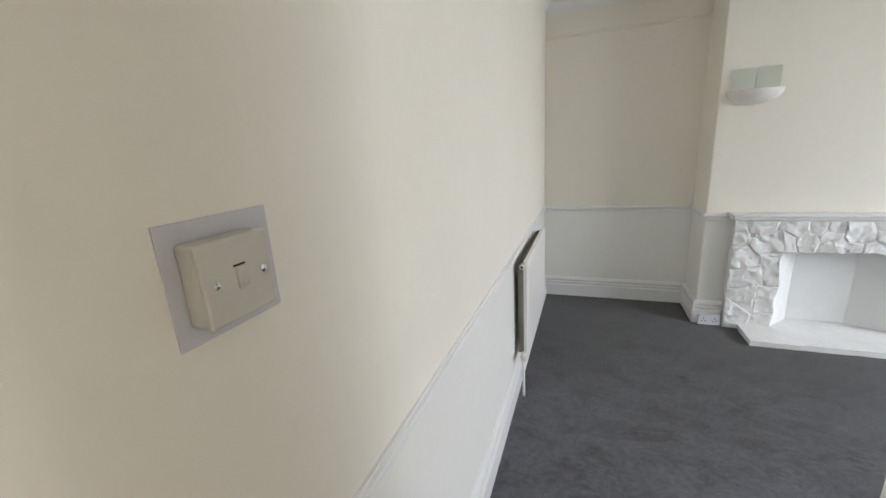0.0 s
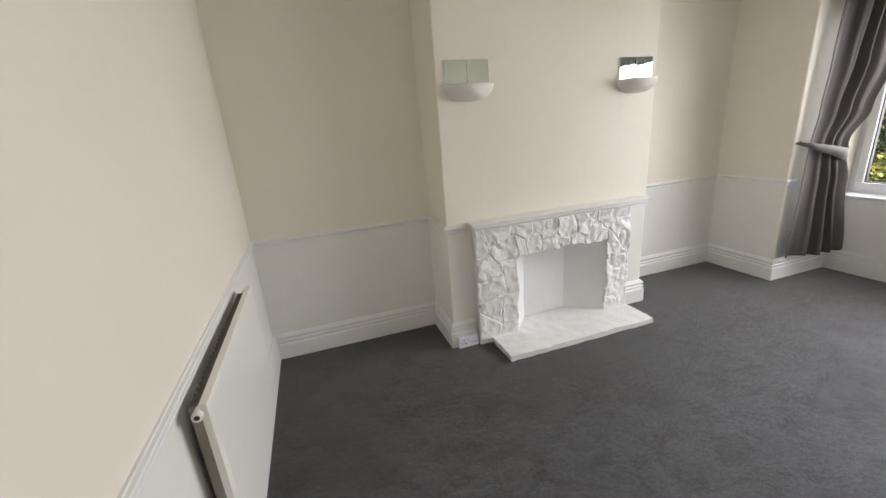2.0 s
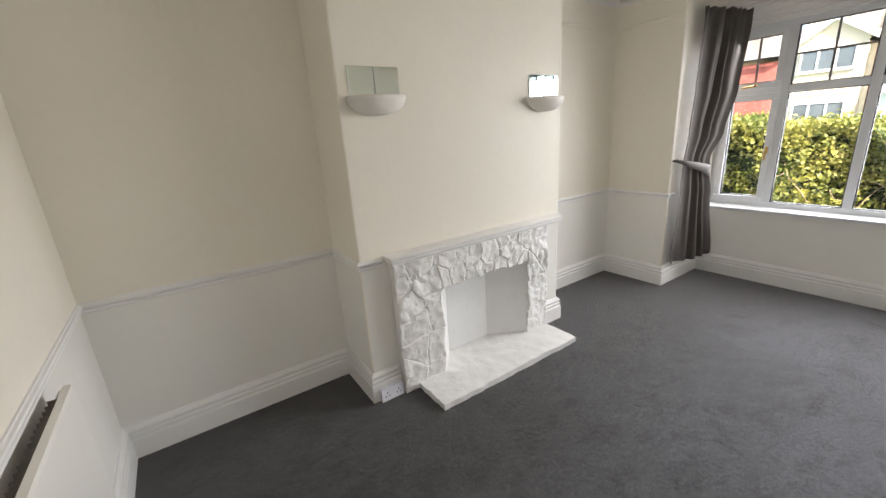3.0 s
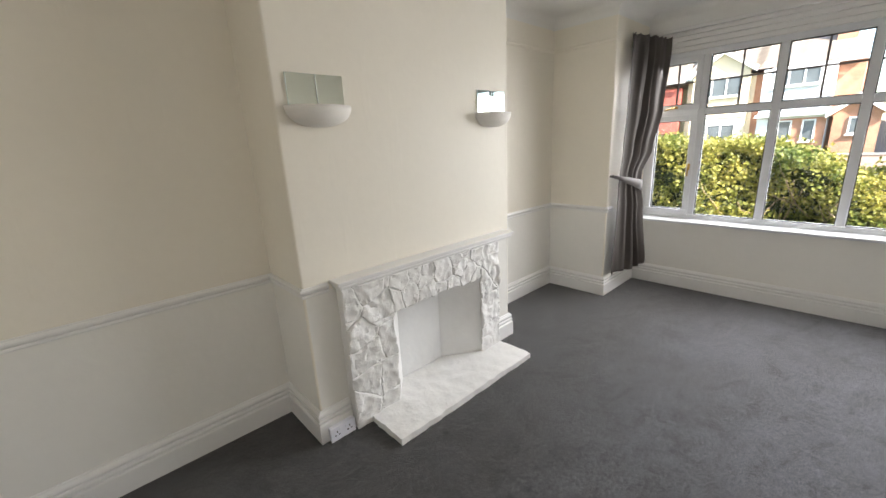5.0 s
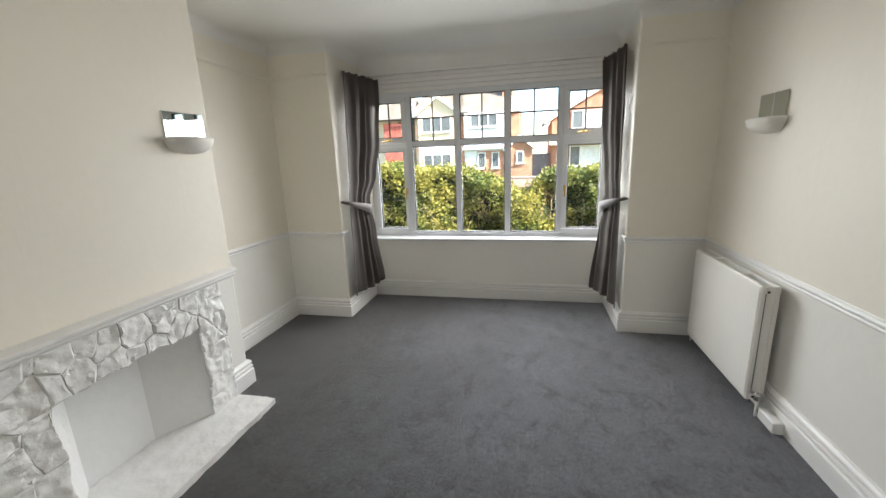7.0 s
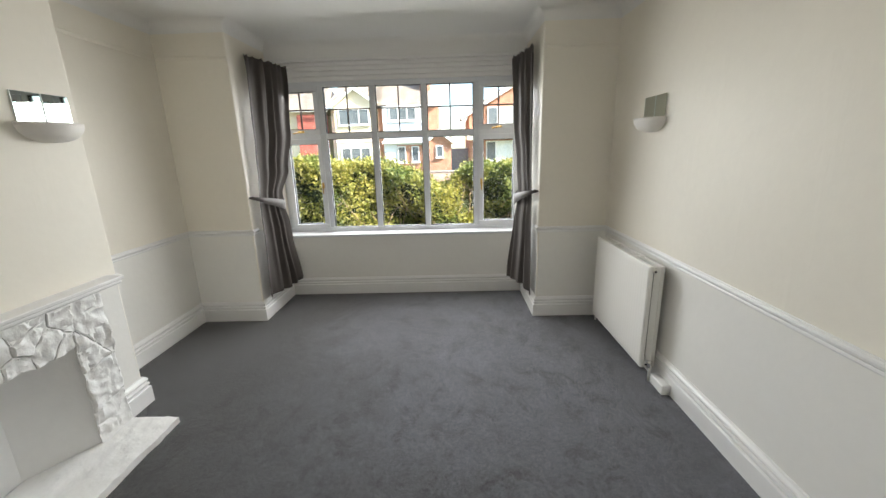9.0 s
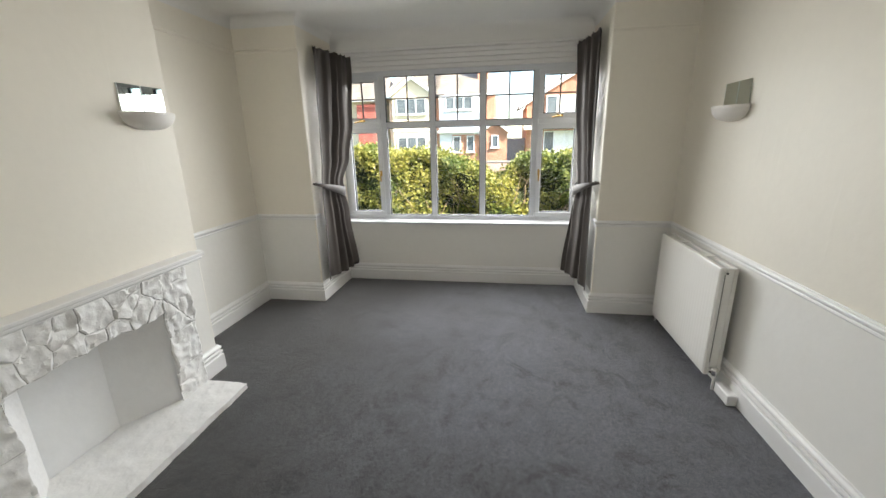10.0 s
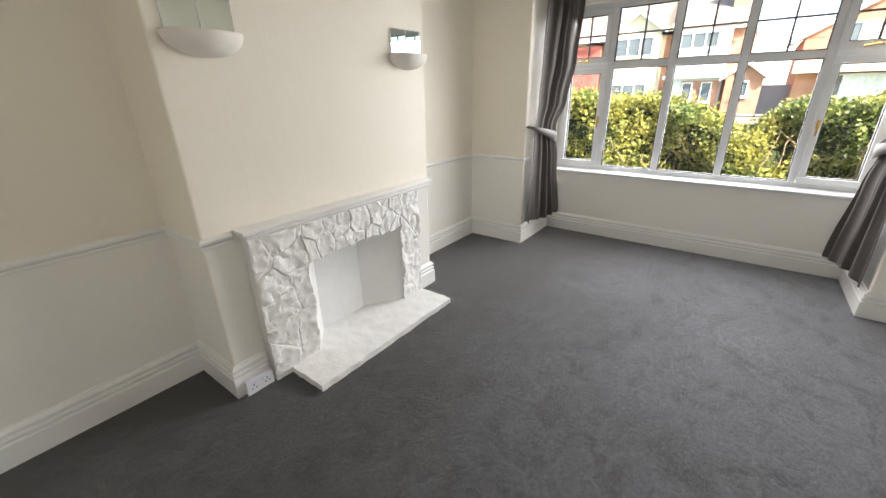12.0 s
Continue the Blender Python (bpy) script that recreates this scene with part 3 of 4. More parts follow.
def stone_mesh(poly, depth, rnd, joint=0.0006):
    """One rough stone: outline in x and z, its face towards -y, its back at y = 0."""
    c = Vector((sum(p[0] for p in poly) / len(poly), 0, sum(p[1] for p in poly) / len(poly)))
    line = []
    for a, b in zip(poly, poly[1:] + poly[:1]):
        n = max(1, int(math.hypot(b[0] - a[0], b[1] - a[1]) / 0.02))
        line += [Vector((a[0] + (b[0] - a[0]) * i / n, 0, a[1] + (b[1] - a[1]) * i / n)) for i in range(n)]
    bm = bmesh.new()
    warp = lambda q: noise.noise_vector(Vector((q.x, 0.3, q.z)) * 9) * 0.022
    tilt_x, tilt_z = rnd.uniform(-0.06, 0.06), rnd.uniform(-0.05, 0.05)
    seed = Vector((depth * 300, depth * 700, 0))
    rings = []
    for inset, d in ((joint, 0.0), (joint + 0.0015, 0.7), (joint + 0.0075, 1.0)):
        ring = []
        for p in line:
            r = p - c
            worn = 1 + 1.6 * max(0.0, noise.noise(p * 14 + seed)) if d == 1.0 else 1
            q = c + r * max(0.3, 1 - inset * worn / max(0.02, r.length))
            jig = (noise.noise_vector(q * 26) * 0.005 + noise.noise_vector(q * 70 + seed) * 0.0022) * (d > 0)
            ring.append(bm.verts.new((q.x + jig.x, -depth * d, q.z + jig.z)))
        rings.append(ring)
    n = len(line)
    for r0, r1 in zip(rings, rings[1:]):
        for k in range(n):
            bm.faces.new((r0[k], r0[(k + 1) % n], r1[(k + 1) % n], r1[k]))
    bm.faces.new(rings[-1])
    xs, zs = [p.x for p in line], [p.z for p in line]
    for axis, lo, hi in ((0, min(xs), max(xs)), (2, min(zs), max(zs))):
        m = max(2, int((hi - lo) / 0.012))
        for i in range(1, m):
            co, no = [0, 0, 0], [0, 0, 0]
            co[axis], no[axis] = lo + (hi - lo) * i / m, 1
            top = [f for f in bm.faces if all(v.co.y < -depth * 0.99 for v in f.verts)]
            geom = list({v for f in top for v in f.verts}) + list({e for f in top for e in f.edges}) + top
            bmesh.ops.bisect_plane(bm, geom=geom, plane_co=co, plane_no=no)
    for v in bm.verts:
        k = min(1.0, -v.co.y / depth) if depth else 0
        if k > 0.3:
            r = v.co - c
            lift = noise.noise(v.co * 9 + seed) * 0.010 + noise.noise(v.co * 24 + seed) * 0.0085 + noise.noise(v.co * 55 + seed) * 0.0050 - max(0.0, 0.12 - abs(noise.noise(v.co * 8 - seed))) * 0.05
            v.co.y -= k * (lift + r.x * tilt_x + r.z * tilt_z)
    for v in bm.verts:          # joints that wander from stone to stone
        w = warp(v.co) * max(0.0, min(1.0, (v.co.x - 1.35) * 14, (2.565 - v.co.x) * 14))
        v.co.x, v.co.z = v.co.x + w.x, max(0.0, v.co.z + w.z * min(1.0, v.co.z * 12) * max(0.0, min(1.0, (0.817 - v.co.z) * 20)))
    bmesh.ops.triangulate(bm, faces=[f for f in bm.faces if len(f.verts) > 4])
    return bm


def rough_block(x0, x1, y0, y1, z0, z1, step, amp, seed=0.0):
    """A block whose faces are hewn unevenly."""
    bm = bmesh.new()
    box(bm, x0, x1, y0, y1, z0, z1)
    for axis, lo, hi in ((0, x0, x1), (1, y0, y1), (2, z0, z1)):
        for i in range(1, int((hi - lo) / step)):
            co, no = [0, 0, 0], [0, 0, 0]
            co[axis], no[axis] = lo + i * (hi - lo) / int((hi - lo) / step), 1
            bmesh.ops.bisect_plane(bm, geom=bm.verts[:] + bm.edges[:] + bm.faces[:], plane_co=co, plane_no=no)
    for v in bm.verts:
        j = noise.noise_vector(v.co * 17 + Vector((seed, 0, 0))) * amp + noise.noise_vector(v.co * 45 + Vector((0, seed, 0))) * amp * 0.5 + noise.noise_vector(v.co * 113) * amp * 0.45
        if v.co.z < z0 + 1e-4:
            j.z = 0
        v.co += j
    return bm


SUR_Y = 3.262
fire = thing("fireplace", "white-painted rough stone fireplace surround with a raised hearth", "fireplace", at=(1.96, 3.3, 0))


def fire_part(name, bm, mat, label=""):
    ob = part(name, bm, mat, fire, label, smooth=mat is STONE)
    ob.matrix_parent_inverse = Matrix.Translation((-1.96, -3.3, 0))
    return ob


pier_l = fire_part("pier", rough_block(1.352, FIRE_L, SUR_Y + 0.004, CH_Y - 0.002, 0, 0.818, 0.022, 0.004, 1), STONE, "stone-clad upright beside the fire opening")
pier_r = fire_part("pier", rough_block(FIRE_R, 2.565, SUR_Y + 0.004, CH_Y - 0.002, 0, 0.818, 0.022, 0.004, 2), STONE, "stone-clad upright beside the fire opening")
lintel = fire_part("lintel", rough_block(FIRE_L + 0.004, FIRE_R - 0.004, SUR_Y + 0.004, CH_Y - 0.002, FIRE_TOP, 0.818, 0.022, 0.004, 3), STONE, "stone-clad lintel over the fire opening")
rnd = random.Random(11)
for base, rect, cols, rows, seed in ((pier_l, (1.345, FIRE_L + 0.010, 0.0, 0.817), 2, 5, 17), (pier_r, (FIRE_R - 0.012, 2.572, 0.0, 0.817), 1, 4, 9), (lintel, (FIRE_L + 0.004, FIRE_R - 0.004, 0.598, 0.817), 7, 2, 21)):
    for poly in cells(*rect, cols, rows, seed):
        st = new("stone", finish(stone_mesh(poly, rnd.uniform(0.009, 0.015), rnd), "stone", STONE, True))
        st.location = (0, SUR_Y + 0.006, 0)
        st.parent = base
bm = bmesh.new()
box(bm, 1.315, 2.705, 3.228, CH_Y - 0.001, 0.843, 0.864, bevel=0.005)
box(bm, 1.328, 2.697, 3.240, CH_Y - 0.001, 0.819, 0.844, bevel=0.009)
fire_part("mantel_shelf", bm, GLOSS, "white gloss mantel shelf with a moulded edge")
hearth = fire_part("hearth", rough_block(1.44, 2.58, 2.995, FIRE_BACK - 0.005, 0.0, 0.036, 0.018, 0.0060, 5), STONE, "white-painted stone hearth slab")
fire_part("back_panel", boxes((FIRE_L, FIRE_R, FIRE_BACK, FIRE_BACK + 0.028, 0.0, FIRE_TOP)), PANEL, "white-painted board at the back of the fire opening")
for corner, front, back in ((FIRE_L + 0.002, (FIRE_L + 0.002, 3.262), (1.785, FIRE_BACK - 0.001)), (FIRE_R - 0.002, (FIRE_R - 0.002, 3.275), (2.130, FIRE_BACK - 0.001))):
    bm = bmesh.new()
    stone_side = corner < 2
    nu, nv, lines = 8, 24, []
    for i in range(nu + 1):
        x, y = front[0] + (back[0] - front[0]) * i / nu, front[1] + (back[1] - front[1]) * i / nu
        col = []
        for j in range(nv + 1):
            p = Vector((x, y, (FIRE_TOP - 0.001) * j / nv))
            if stone_side and 0 < i < nu:
                p += noise.noise_vector(p * 15) * 0.007 + noise.noise_vector(p * 40) * 0.003
            col.append(bm.verts.new(p))
        lines.append(col)
    edge = [bm.verts.new((corner, FIRE_BACK - 0.001, (FIRE_TOP - 0.001) * j / nv)) for j in range(nv + 1)]
    lines.append(edge)
    for k in range(len(lines)):
        c0, c1 = lines[k], lines[(k + 1) % len(lines)]
        for j in range(nv):
            bm.faces.new((c0[j], c1[j], c1[j + 1], c0[j + 1]))
    bm.faces.new([c[0] for c in lines])
    bm.faces.new([c[-1] for c in lines])
    fire_part("side_panel", bm, STONE if stone_side else PANEL, "white-painted splayed cheek of the fire opening")

# ---- radiators ----


def rad_panel(length, height, depth=0.016, pitch=0.0333):
    """A pressed steel panel with upright ribs; stands on z = 0, face towards -y."""
    bm = bmesh.new()
    pts = [(0.0, 0.0), (0.012, -0.0081)]
    n = int((length - 0.05) / pitch)
    x = (length - n * pitch) / 2
    for i in range(n):
        pts += [(x + 0.002, -0.0081), (x + 0.010, -0.0085), (x + pitch - 0.010, -0.0085), (x + pitch - 0.002, -0.0081)]
        x += pitch
    pts += [(length - 0.012, -0.0081), (length, 0.0)]
    prof = [(0.0, 0.35), (0.012, 0.75), (0.035, 1.0), (height - 0.035, 1.0), (height - 0.012, 0.75), (height, 0.35)]
    rows = [[bm.verts.new((px, py * k - 0.002, z)) for px, py in pts] for z, k in prof]
    for r0, r1 in zip(rows, rows[1:]):
        for k in range(len(pts) - 1):
            bm.faces.new((r0[k], r0[k + 1], r1[k + 1], r1[k]))
    back = [bm.verts.new((px, depth, z)) for px, z in ((0, 0), (length, 0), (length, height), (0, height))]
    bm.faces.new(back)
    bm.faces.new([*rows[0], back[1], back[0]])
    bm.faces.new([*rows[-1], back[2], back[3]])
    bm.faces.new([r[0] for r in rows] + [back[3], back[0]])
    bm.faces.new([r[-1] for r in rows] + [back[2], back[1]])
    return bm


def radiator(name, label, length, height, panels, gap, foot, m, valve_x):
    """Local frame: x along the wall, wall at y = 0, room towards -y, z = 0 at the floor."""
    rad = thing(name, label, "radiator", "white panel radiators")
    front = -(gap + 0.02 + (0.068 if panels == 2 else 0.0))
    for k in range(panels):
        p = part("panel", rad_panel(length, height), RADIATOR, rad)
        p.location = (0, front + 0.068 * k, foot)
    for z in (foot + height - 0.028, foot + 0.028):   # end bosses and water ways
        for x in (0.02, length - 0.02):
            end = x - 0.034 if x < 0.1 else x + 0.034
            b = tube(bmesh.new(), [(end, front + 0.022, z), (x, front + 0.022, z), (x, -gap + 0.004, z)], 0.014, 12)
            boss = part("boss", b, RADIATOR, rad, smooth=True)
            out_way = -1 if x < 0.1 else 1
            # the boss is not hollow: a dark disc on it gives the hole's shade
            part("plug", lathe(bmesh.new(), [(0.007, 0), (0.007, 0.0012), (0.0, 0.0014)], (end, front + 0.022, z), (out_way, 0, 0), 10), HOLE_SHADE, boss, "dark disc for the shade in the plug recess")
    if panels == 1:
        fins = bmesh.new()
        n = int(length / 0.03)
        for i in range(1, n):
            x = length * i / n
            box(fins, x, x + 0.0012, front + 0.017, front + 0.052, foot + 0.03, foot + height - 0.02)
        part("convector", fins, FIN, rad, "grey steel convector fins")["kind"] = "stuff"
    if panels == 2:
        fins = bmesh.new()
        n = int(length / 0.03)
        for i in range(2, n - 1):
            x = length * i / n
            box(fins, x, x + 0.0012, front + 0.017, front + 0.062, foot + 0.05, foot + height - 0.03)
        part("convector", fins, FIN, rad, "grey steel convector fins")["kind"] = "stuff"
        for x in (0.3, 0.7):
            part("top_clip", boxes((length * x, length * x + 0.03, front - 0.002, front + 0.086, foot + height - 0.004, foot + height + 0.004), bevel=0.0015), RADIATOR, rad)
    if panels == 2:
        for x in (0.004, length - 0.006):
            part("end_plate", boxes((x, x + 0.002, front + 0.024, front + 0.082, foot + 0.05, foot + height - 0.004)), RADIATOR, rad)
    for x in (0.16, length - 0.16):
        part("bracket", boxes((x, x + 0.03, -gap - 0.004, -0.0005, foot + 0.06, foot + height - 0.06)), RADIATOR, rad)
    vx = valve_x
    v = bmesh.new()
    sx = -1 if vx < length / 2 else 1
    vy = front + 0.035 if panels == 2 else front + 0.012
    lathe(v, [(0.011, 0), (0.016, 0.004), (0.018, 0.03), (0.015, 0.045), (0.0, 0.047)], (vx + sx * 0.04, vy, foot + 0.02), (0, 0, 1), 14)
    tube(v, [(vx - sx * 0.01, vy, foot + 0.025), (vx + sx * 0.045, vy, foot + 0.025)], 0.011, 10)
    part("valve", v, CHROME if panels == 2 else PLASTIC, rad, "chrome radiator valve" if panels == 2 else "white capped radiator valve", smooth=True)
    pp = tube(bmesh.new(), [(vx + sx * 0.04, vy, foot + 0.025), (vx + sx * 0.04, vy, 0.06), (vx + sx * 0.04, vy, 0.002)], 0.0075, 10)
    part("pipe", pp, GLOSS, rad, "white-painted copper pipe", smooth=True)
    if panels == 1:
        rad.matrix_world = m
        return rad
    fx = length if vx < length / 2 else 0.0     # lockshield at the other end
    lk = lathe(bmesh.new(), [(0.010, 0), (0.014, 0.004), (0.014, 0.028), (0.0, 0.032)], (fx - sx * 0.03, vy, foot + 0.014), (0, 0, 1), 12)
    part("lockshield", lk, PLASTIC, rad, "white lockshield cap", smooth=True)
    part("pipe", tube(bmesh.new(), [(fx - sx * 0.03, vy, foot + 0.016), (fx - sx * 0.03, vy, 0.002)], 0.0075, 10), GLOSS, rad, "white-painted copper pipe", smooth=True)
    rad.matrix_world = m
    return rad


# on the west wall: x runs towards -y in the room
radiator("radiator", "white ribbed single-panel radiator hung below the dado rail", 0.90, 0.595, 1, 0.050, 0.214, pose(WEST, 2.09, 0, 0, 0, 90), 0.0)
radiator("radiator", "white double-panel radiator on the wall beside the bay", 0.875, 0.684, 2, 0.030, 0.078, pose(3.835, SOUTH, 0, 0, 0, 180), 0.875)

pb = thing("pipe_cover", "white plastic pipe cover box on the skirting", "pipe cover", at=(2.84, 0.1, 0))
bm = bmesh.new()
box(bm, -0.075, 0.075, -0.022, 0.038, 0.0, 0.066, bevel=0.008, segments=3)
part("cover", bm, GLOSS, pb)

# ---- socket and switch ----
sock = thing("wall_socket", "white double wall socket set in the skirting", "socket", at=(1.265, CH_Y - 0.027, 0.050))
bm = bmesh.new()
box(bm, -0.070, 0.070, -0.022, -0.001, -0.046, 0.032, bevel=0.003)
part("back_box", bm, SOCKET_PLASTIC, sock)
bm = bmesh.new()
box(bm, -0.073, 0.073, -0.031, -0.022, -0.046, 0.034, bevel=0.003)
part("face_plate", bm, SOCKET_PLASTIC, sock)
for k in (-0.036, 0.036):
    part("rocker", boxes((k - 0.006 + (0.018 if k < 0 else -0.018), k + 0.006 + (0.018 if k < 0 else -0.018), -0.0345, -0.030, 0.008, 0.024), bevel=0.0015), SOCKET_PLASTIC, sock)
    for dx, dz in ((0, 0.006), (-0.011, -0.014), (0.011, -0.014)):
        w, h = (0.0026, 0.0055) if dz > 0 else (0.0045, 0.0028)
        # uncut plate: dark pieces on it give the shade of the pin holes
        part("pin_hole_shade", boxes((k + dx - w, k + dx + w, -0.0316, -0.0309, dz - h, dz + h)), HOLE_SHADE, sock)

sw = thing("light_switch", "white single light switch on a grey clear backing plate", "light switch", at=(WEST, 0.350, 1.322))
bm = bmesh.new()
box(bm, 0.0005, 0.003, -0.070, 0.066, -0.064, 0.064, bevel=0.0008)
part("backing_plate", bm, BACKPLATE, sw, "grey clear plastic finger plate")
bm = bmesh.new()
box(bm, 0.003, 0.027, -0.055, 0.031, -0.043, 0.043, bevel=0.003)
part("mounting_box", bm, SWITCH_PLASTIC, sw)
bm = bmesh.new()
box(bm, 0.027, 0.034, -0.0555, 0.0315, -0.0435, 0.0435, bevel=0.0025)
part("face_plate", bm, SWITCH_PLASTIC, sw)
bm = bmesh.new()
box(bm, 0.033, 0.038, -0.018, -0.006, -0.012, 0.012, bevel=0.002)
part("rocker", bm, SWITCH_PLASTIC, sw)
# a dark strip on the plate gives the shade above the rocker
part("rocker_gap_shade", boxes((0.0336, 0.0344, -0.0195, -0.0045, 0.0125, 0.0145)), HOLE_SHADE, sw, "dark strip for the shade in the gap over the rocker")
for k in (-0.042, 0.018):
    part("screw", lathe(bmesh.new(), [(0.0042, 0), (0.0042, 0.0008), (0.0, 0.0014)], (0.034, k, 0.0), (1, 0, 0), 12), CHROME, sw, "chrome screw head")

# ---- wall lights ----


def wall_light():
    """Half bowl under a mirror plate; local wall at y = 0, room towards -y, z = 0 at the rim."""
    w = thing("wall_light", "white plaster half-bowl wall light under a mirror plate", "wall light", "matching wall lights")
    for x0, x1, tilt in ((-0.135, -0.0015, 0.0012), (0.0015, 0.135, -0.0012)):
        bm = boxes((x0 + 0.003, x1 - 0.0005, -0.006, -0.003, -0.02, 0.135))
        for v in bm.verts:
            v.co.y += tilt * (1 if v.co.x > (x0 + x1) / 2 else -1)
        tile = part("mirror", bm, MIRROR, w, "square mirror tile")
        part("glass_edge", boxes((x0, x0 + 0.003, -0.0075, -0.0005, -0.02, 0.135)), GLASS_EDGE, tile, "pale ground glass edge")
    bm = bmesh.new()
    sides, rings = 24, 9
    shell = []
    for s in (1.0, 0.94):
        grid = []
        for j in range(rings + 1):
            a = radians(90 * j / rings)
            r = math.cos(a) ** 0.75 if j < rings else 0.0
            z = -0.090 * math.sin(a) * s
            grid.append([bm.verts.new((0.158 * s * max(r, 0.12) * math.cos(radians(180 * k / sides)), -0.007 - 0.108 * s * max(r, 0.12) * math.sin(radians(180 * k / sides)), z)) for k in range(sides + 1)])
        for g0, g1 in zip(grid, grid[1:]):
            for k in range(sides):
                bm.faces.new((g0[k], g0[k + 1], g1[k + 1], g1[k]))
        bm.faces.new(grid[-1])
        shell.append(grid[0])
    for k in range(sides):
        bm.faces.new((shell[0][k], shell[0][k + 1], shell[1][k + 1], shell[1][k]))
    part("bowl", bm, PLASTER, w, smooth=True)
    part("lamp_holder", lathe(bmesh.new(), [(0.013, 0), (0.015, 0.01), (0.015, 0.04), (0.0, 0.042)], (0, -0.05, -0.055), (0, 0, 1), 12), PLASTIC, w, "white lamp holder")
    return w


wl = wall_light()
wl.matrix_world = pose(1.375, CH_Y, 1.675)
copy_thing(wl, pose(2.592, CH_Y, 1.665))
copy_thing(wl, pose(3.345, SOUTH, 1.655, 0, 0, 180))

# ---- curtains ----


def curtain(side):
    """A lined curtain drawn to the return wall of the bay and held by a tieback."""
    yw = BAY_N if side > 0 else BAY_S
    c = thing("curtain", "dark grey pleated curtain held back by a tieback", "curtain", "pair of bay window curtains", at=(4.35, yw, 0.19))
    levels = [  # height, start x, start gap, end x, end gap, amplitude
        (2.30, 4.14, 0.060, 4.665, 0.185, 0.022), (2.20, 4.14, 0.060, 4.665, 0.190, 0.030), (1.70, 4.11, 0.058, 4.62, 0.175, 0.034), (1.35, 4.09, 0.056, 4.53, 0.150, 0.026),
        (1.12, 4.07, 0.052, 4.42, 0.115, 0.016), (1.05, 4.065, 0.050, 4.42, 0.115, 0.016), (0.80, 4.05, 0.050, 4.47, 0.135, 0.026), (0.19, 4.03, 0.045, 4.55, 0.165, 0.034)]
    if side < 0:
        levels = [(z, sx, sg * 0.9, ex - 0.05, eg * (0.82 if z > 1.2 else 1.08), amp * 0.72) for z, sx, sg, ex, eg, amp in levels]
    nu, nv, folds = 240, 80, 4.1
    bm = bmesh.new()
    rows = []
    for j in range(nv + 1):
        z = 2.30 - (2.30 - 0.19) * j / nv
        for a, b in zip(levels, levels[1:]):
            if b[0] <= z + 1e-6:
                break
        f = min(1.0, max(0.0, (a[0] - z) / (a[0] - b[0])))
        f = f * f * (3 - 2 * f)
        sx, sg, ex, eg, amp = [a[k] + (b[k] - a[k]) * f for k in range(1, 6)]
        head = max(0.0, (z - 2.21) / 0.09)
        row = []
        for i in range(nu + 1):
            u = i / nu
            # folds of uneven width that wander, split and lean towards the tieback
            bend = noise.noise(Vector((u * 3.6, z * 0.8, 4.0 + side)))
            ph = u * folds * 2 * math.pi + 2.2 * bend + 1.2 * math.sin(u * 6 + 1 + side)
            fine = noise.noise(Vector((u * 15, z * 1.3, 9.0 + side)))
            wave = math.sin(ph) + 0.30 * math.sin(2 * ph + 1.1 + 1.4 * bend) + 0.25 * fine
            x = sx + (ex - sx) * u + 0.22 * amp * math.cos(ph)
            g = sg + (eg - sg) * u ** 1.2 + 0.95 * amp * (0.62 + 0.34 * math.sin(u * 9 + 2 * side + 0.7 * z)) * wave
            g = max(0.012 + 0.004 * math.sin(ph), g) + 0.007 * head * math.sin(ph * 2.5 + 1.0)
            zz = z + 0.006 * head * math.sin(ph * 2.5) + (0.012 * math.sin(u * 6 + side) + 0.035 * u if j == nv else 0)
            row.append(bm.verts.new((x - 4.35, -side * g, zz - 0.19)))
        rows.append(row)
    for r0, r1 in zip(rows, rows[1:]):
        for k in range(nu):
            bm.faces.new((r0[k], r0[k + 1], r1[k + 1], r1[k]))
    cloth = part("cloth", bm, CURTAIN, c, smooth=True)
    so = cloth.modifiers.new("thickness", 'SOLIDIFY')
    so.thickness = 0.004
    # tieback: a tapered band from the hook round the bunch
    bm = bmesh.new()
    inner, outer = [], []
    path = [(4.012, 0.004), (4.03, 0.075), (4.10, 0.105), (4.20, 0.122), (4.30, 0.138), (4.39, 0.150), (4.435, 0.115), (4.43, 0.06), (4.38, 0.012)]
    for k, (x, g) in enumerate(path):
        drop = 1.13 - 0.115 * min(1, k / 5) ** 1.3 + (0.0 if k < 6 else 0.03 * (k - 5))
        half = 0.009 + 0.040 * min(1, k / 5)
        inner.append(bm.verts.new((x - 4.35, -side * g, drop - half - 0.19)))
        outer.append(bm.verts.new((x - 4.35, -side * g, drop + half - 0.19)))
    for k in range(len(path) - 1):
        bm.faces.new((inner[k], inner[k + 1], outer[k + 1], outer[k]))
    tb = part("tieback", bm, TIEBACK, c, "lighter grey cloth tieback band", smooth=True)
    so = tb.modifiers.new("thickness", 'SOLIDIFY')
    so.thickness = 0.006
    hook = tube(bmesh.new(), [(4.012 - 4.35, 0.0, 0.935), (4.012 - 4.35, -side * 0.03, 0.935), (4.012 - 4.35, -side * 0.034, 0.955)], 0.005, 8)
    part("hook", hook, BRONZE, c, "small dark tieback hook")
    track = boxes((4.30 - 4.35, 4.64 - 4.35, -side * 0.05 - 0.012, -side * 0.05 + 0.012, 2.06, 2.085))
    part("track", track, PLASTIC, c, "white curtain track")
    return c


curtain(1)
curtain(-1)

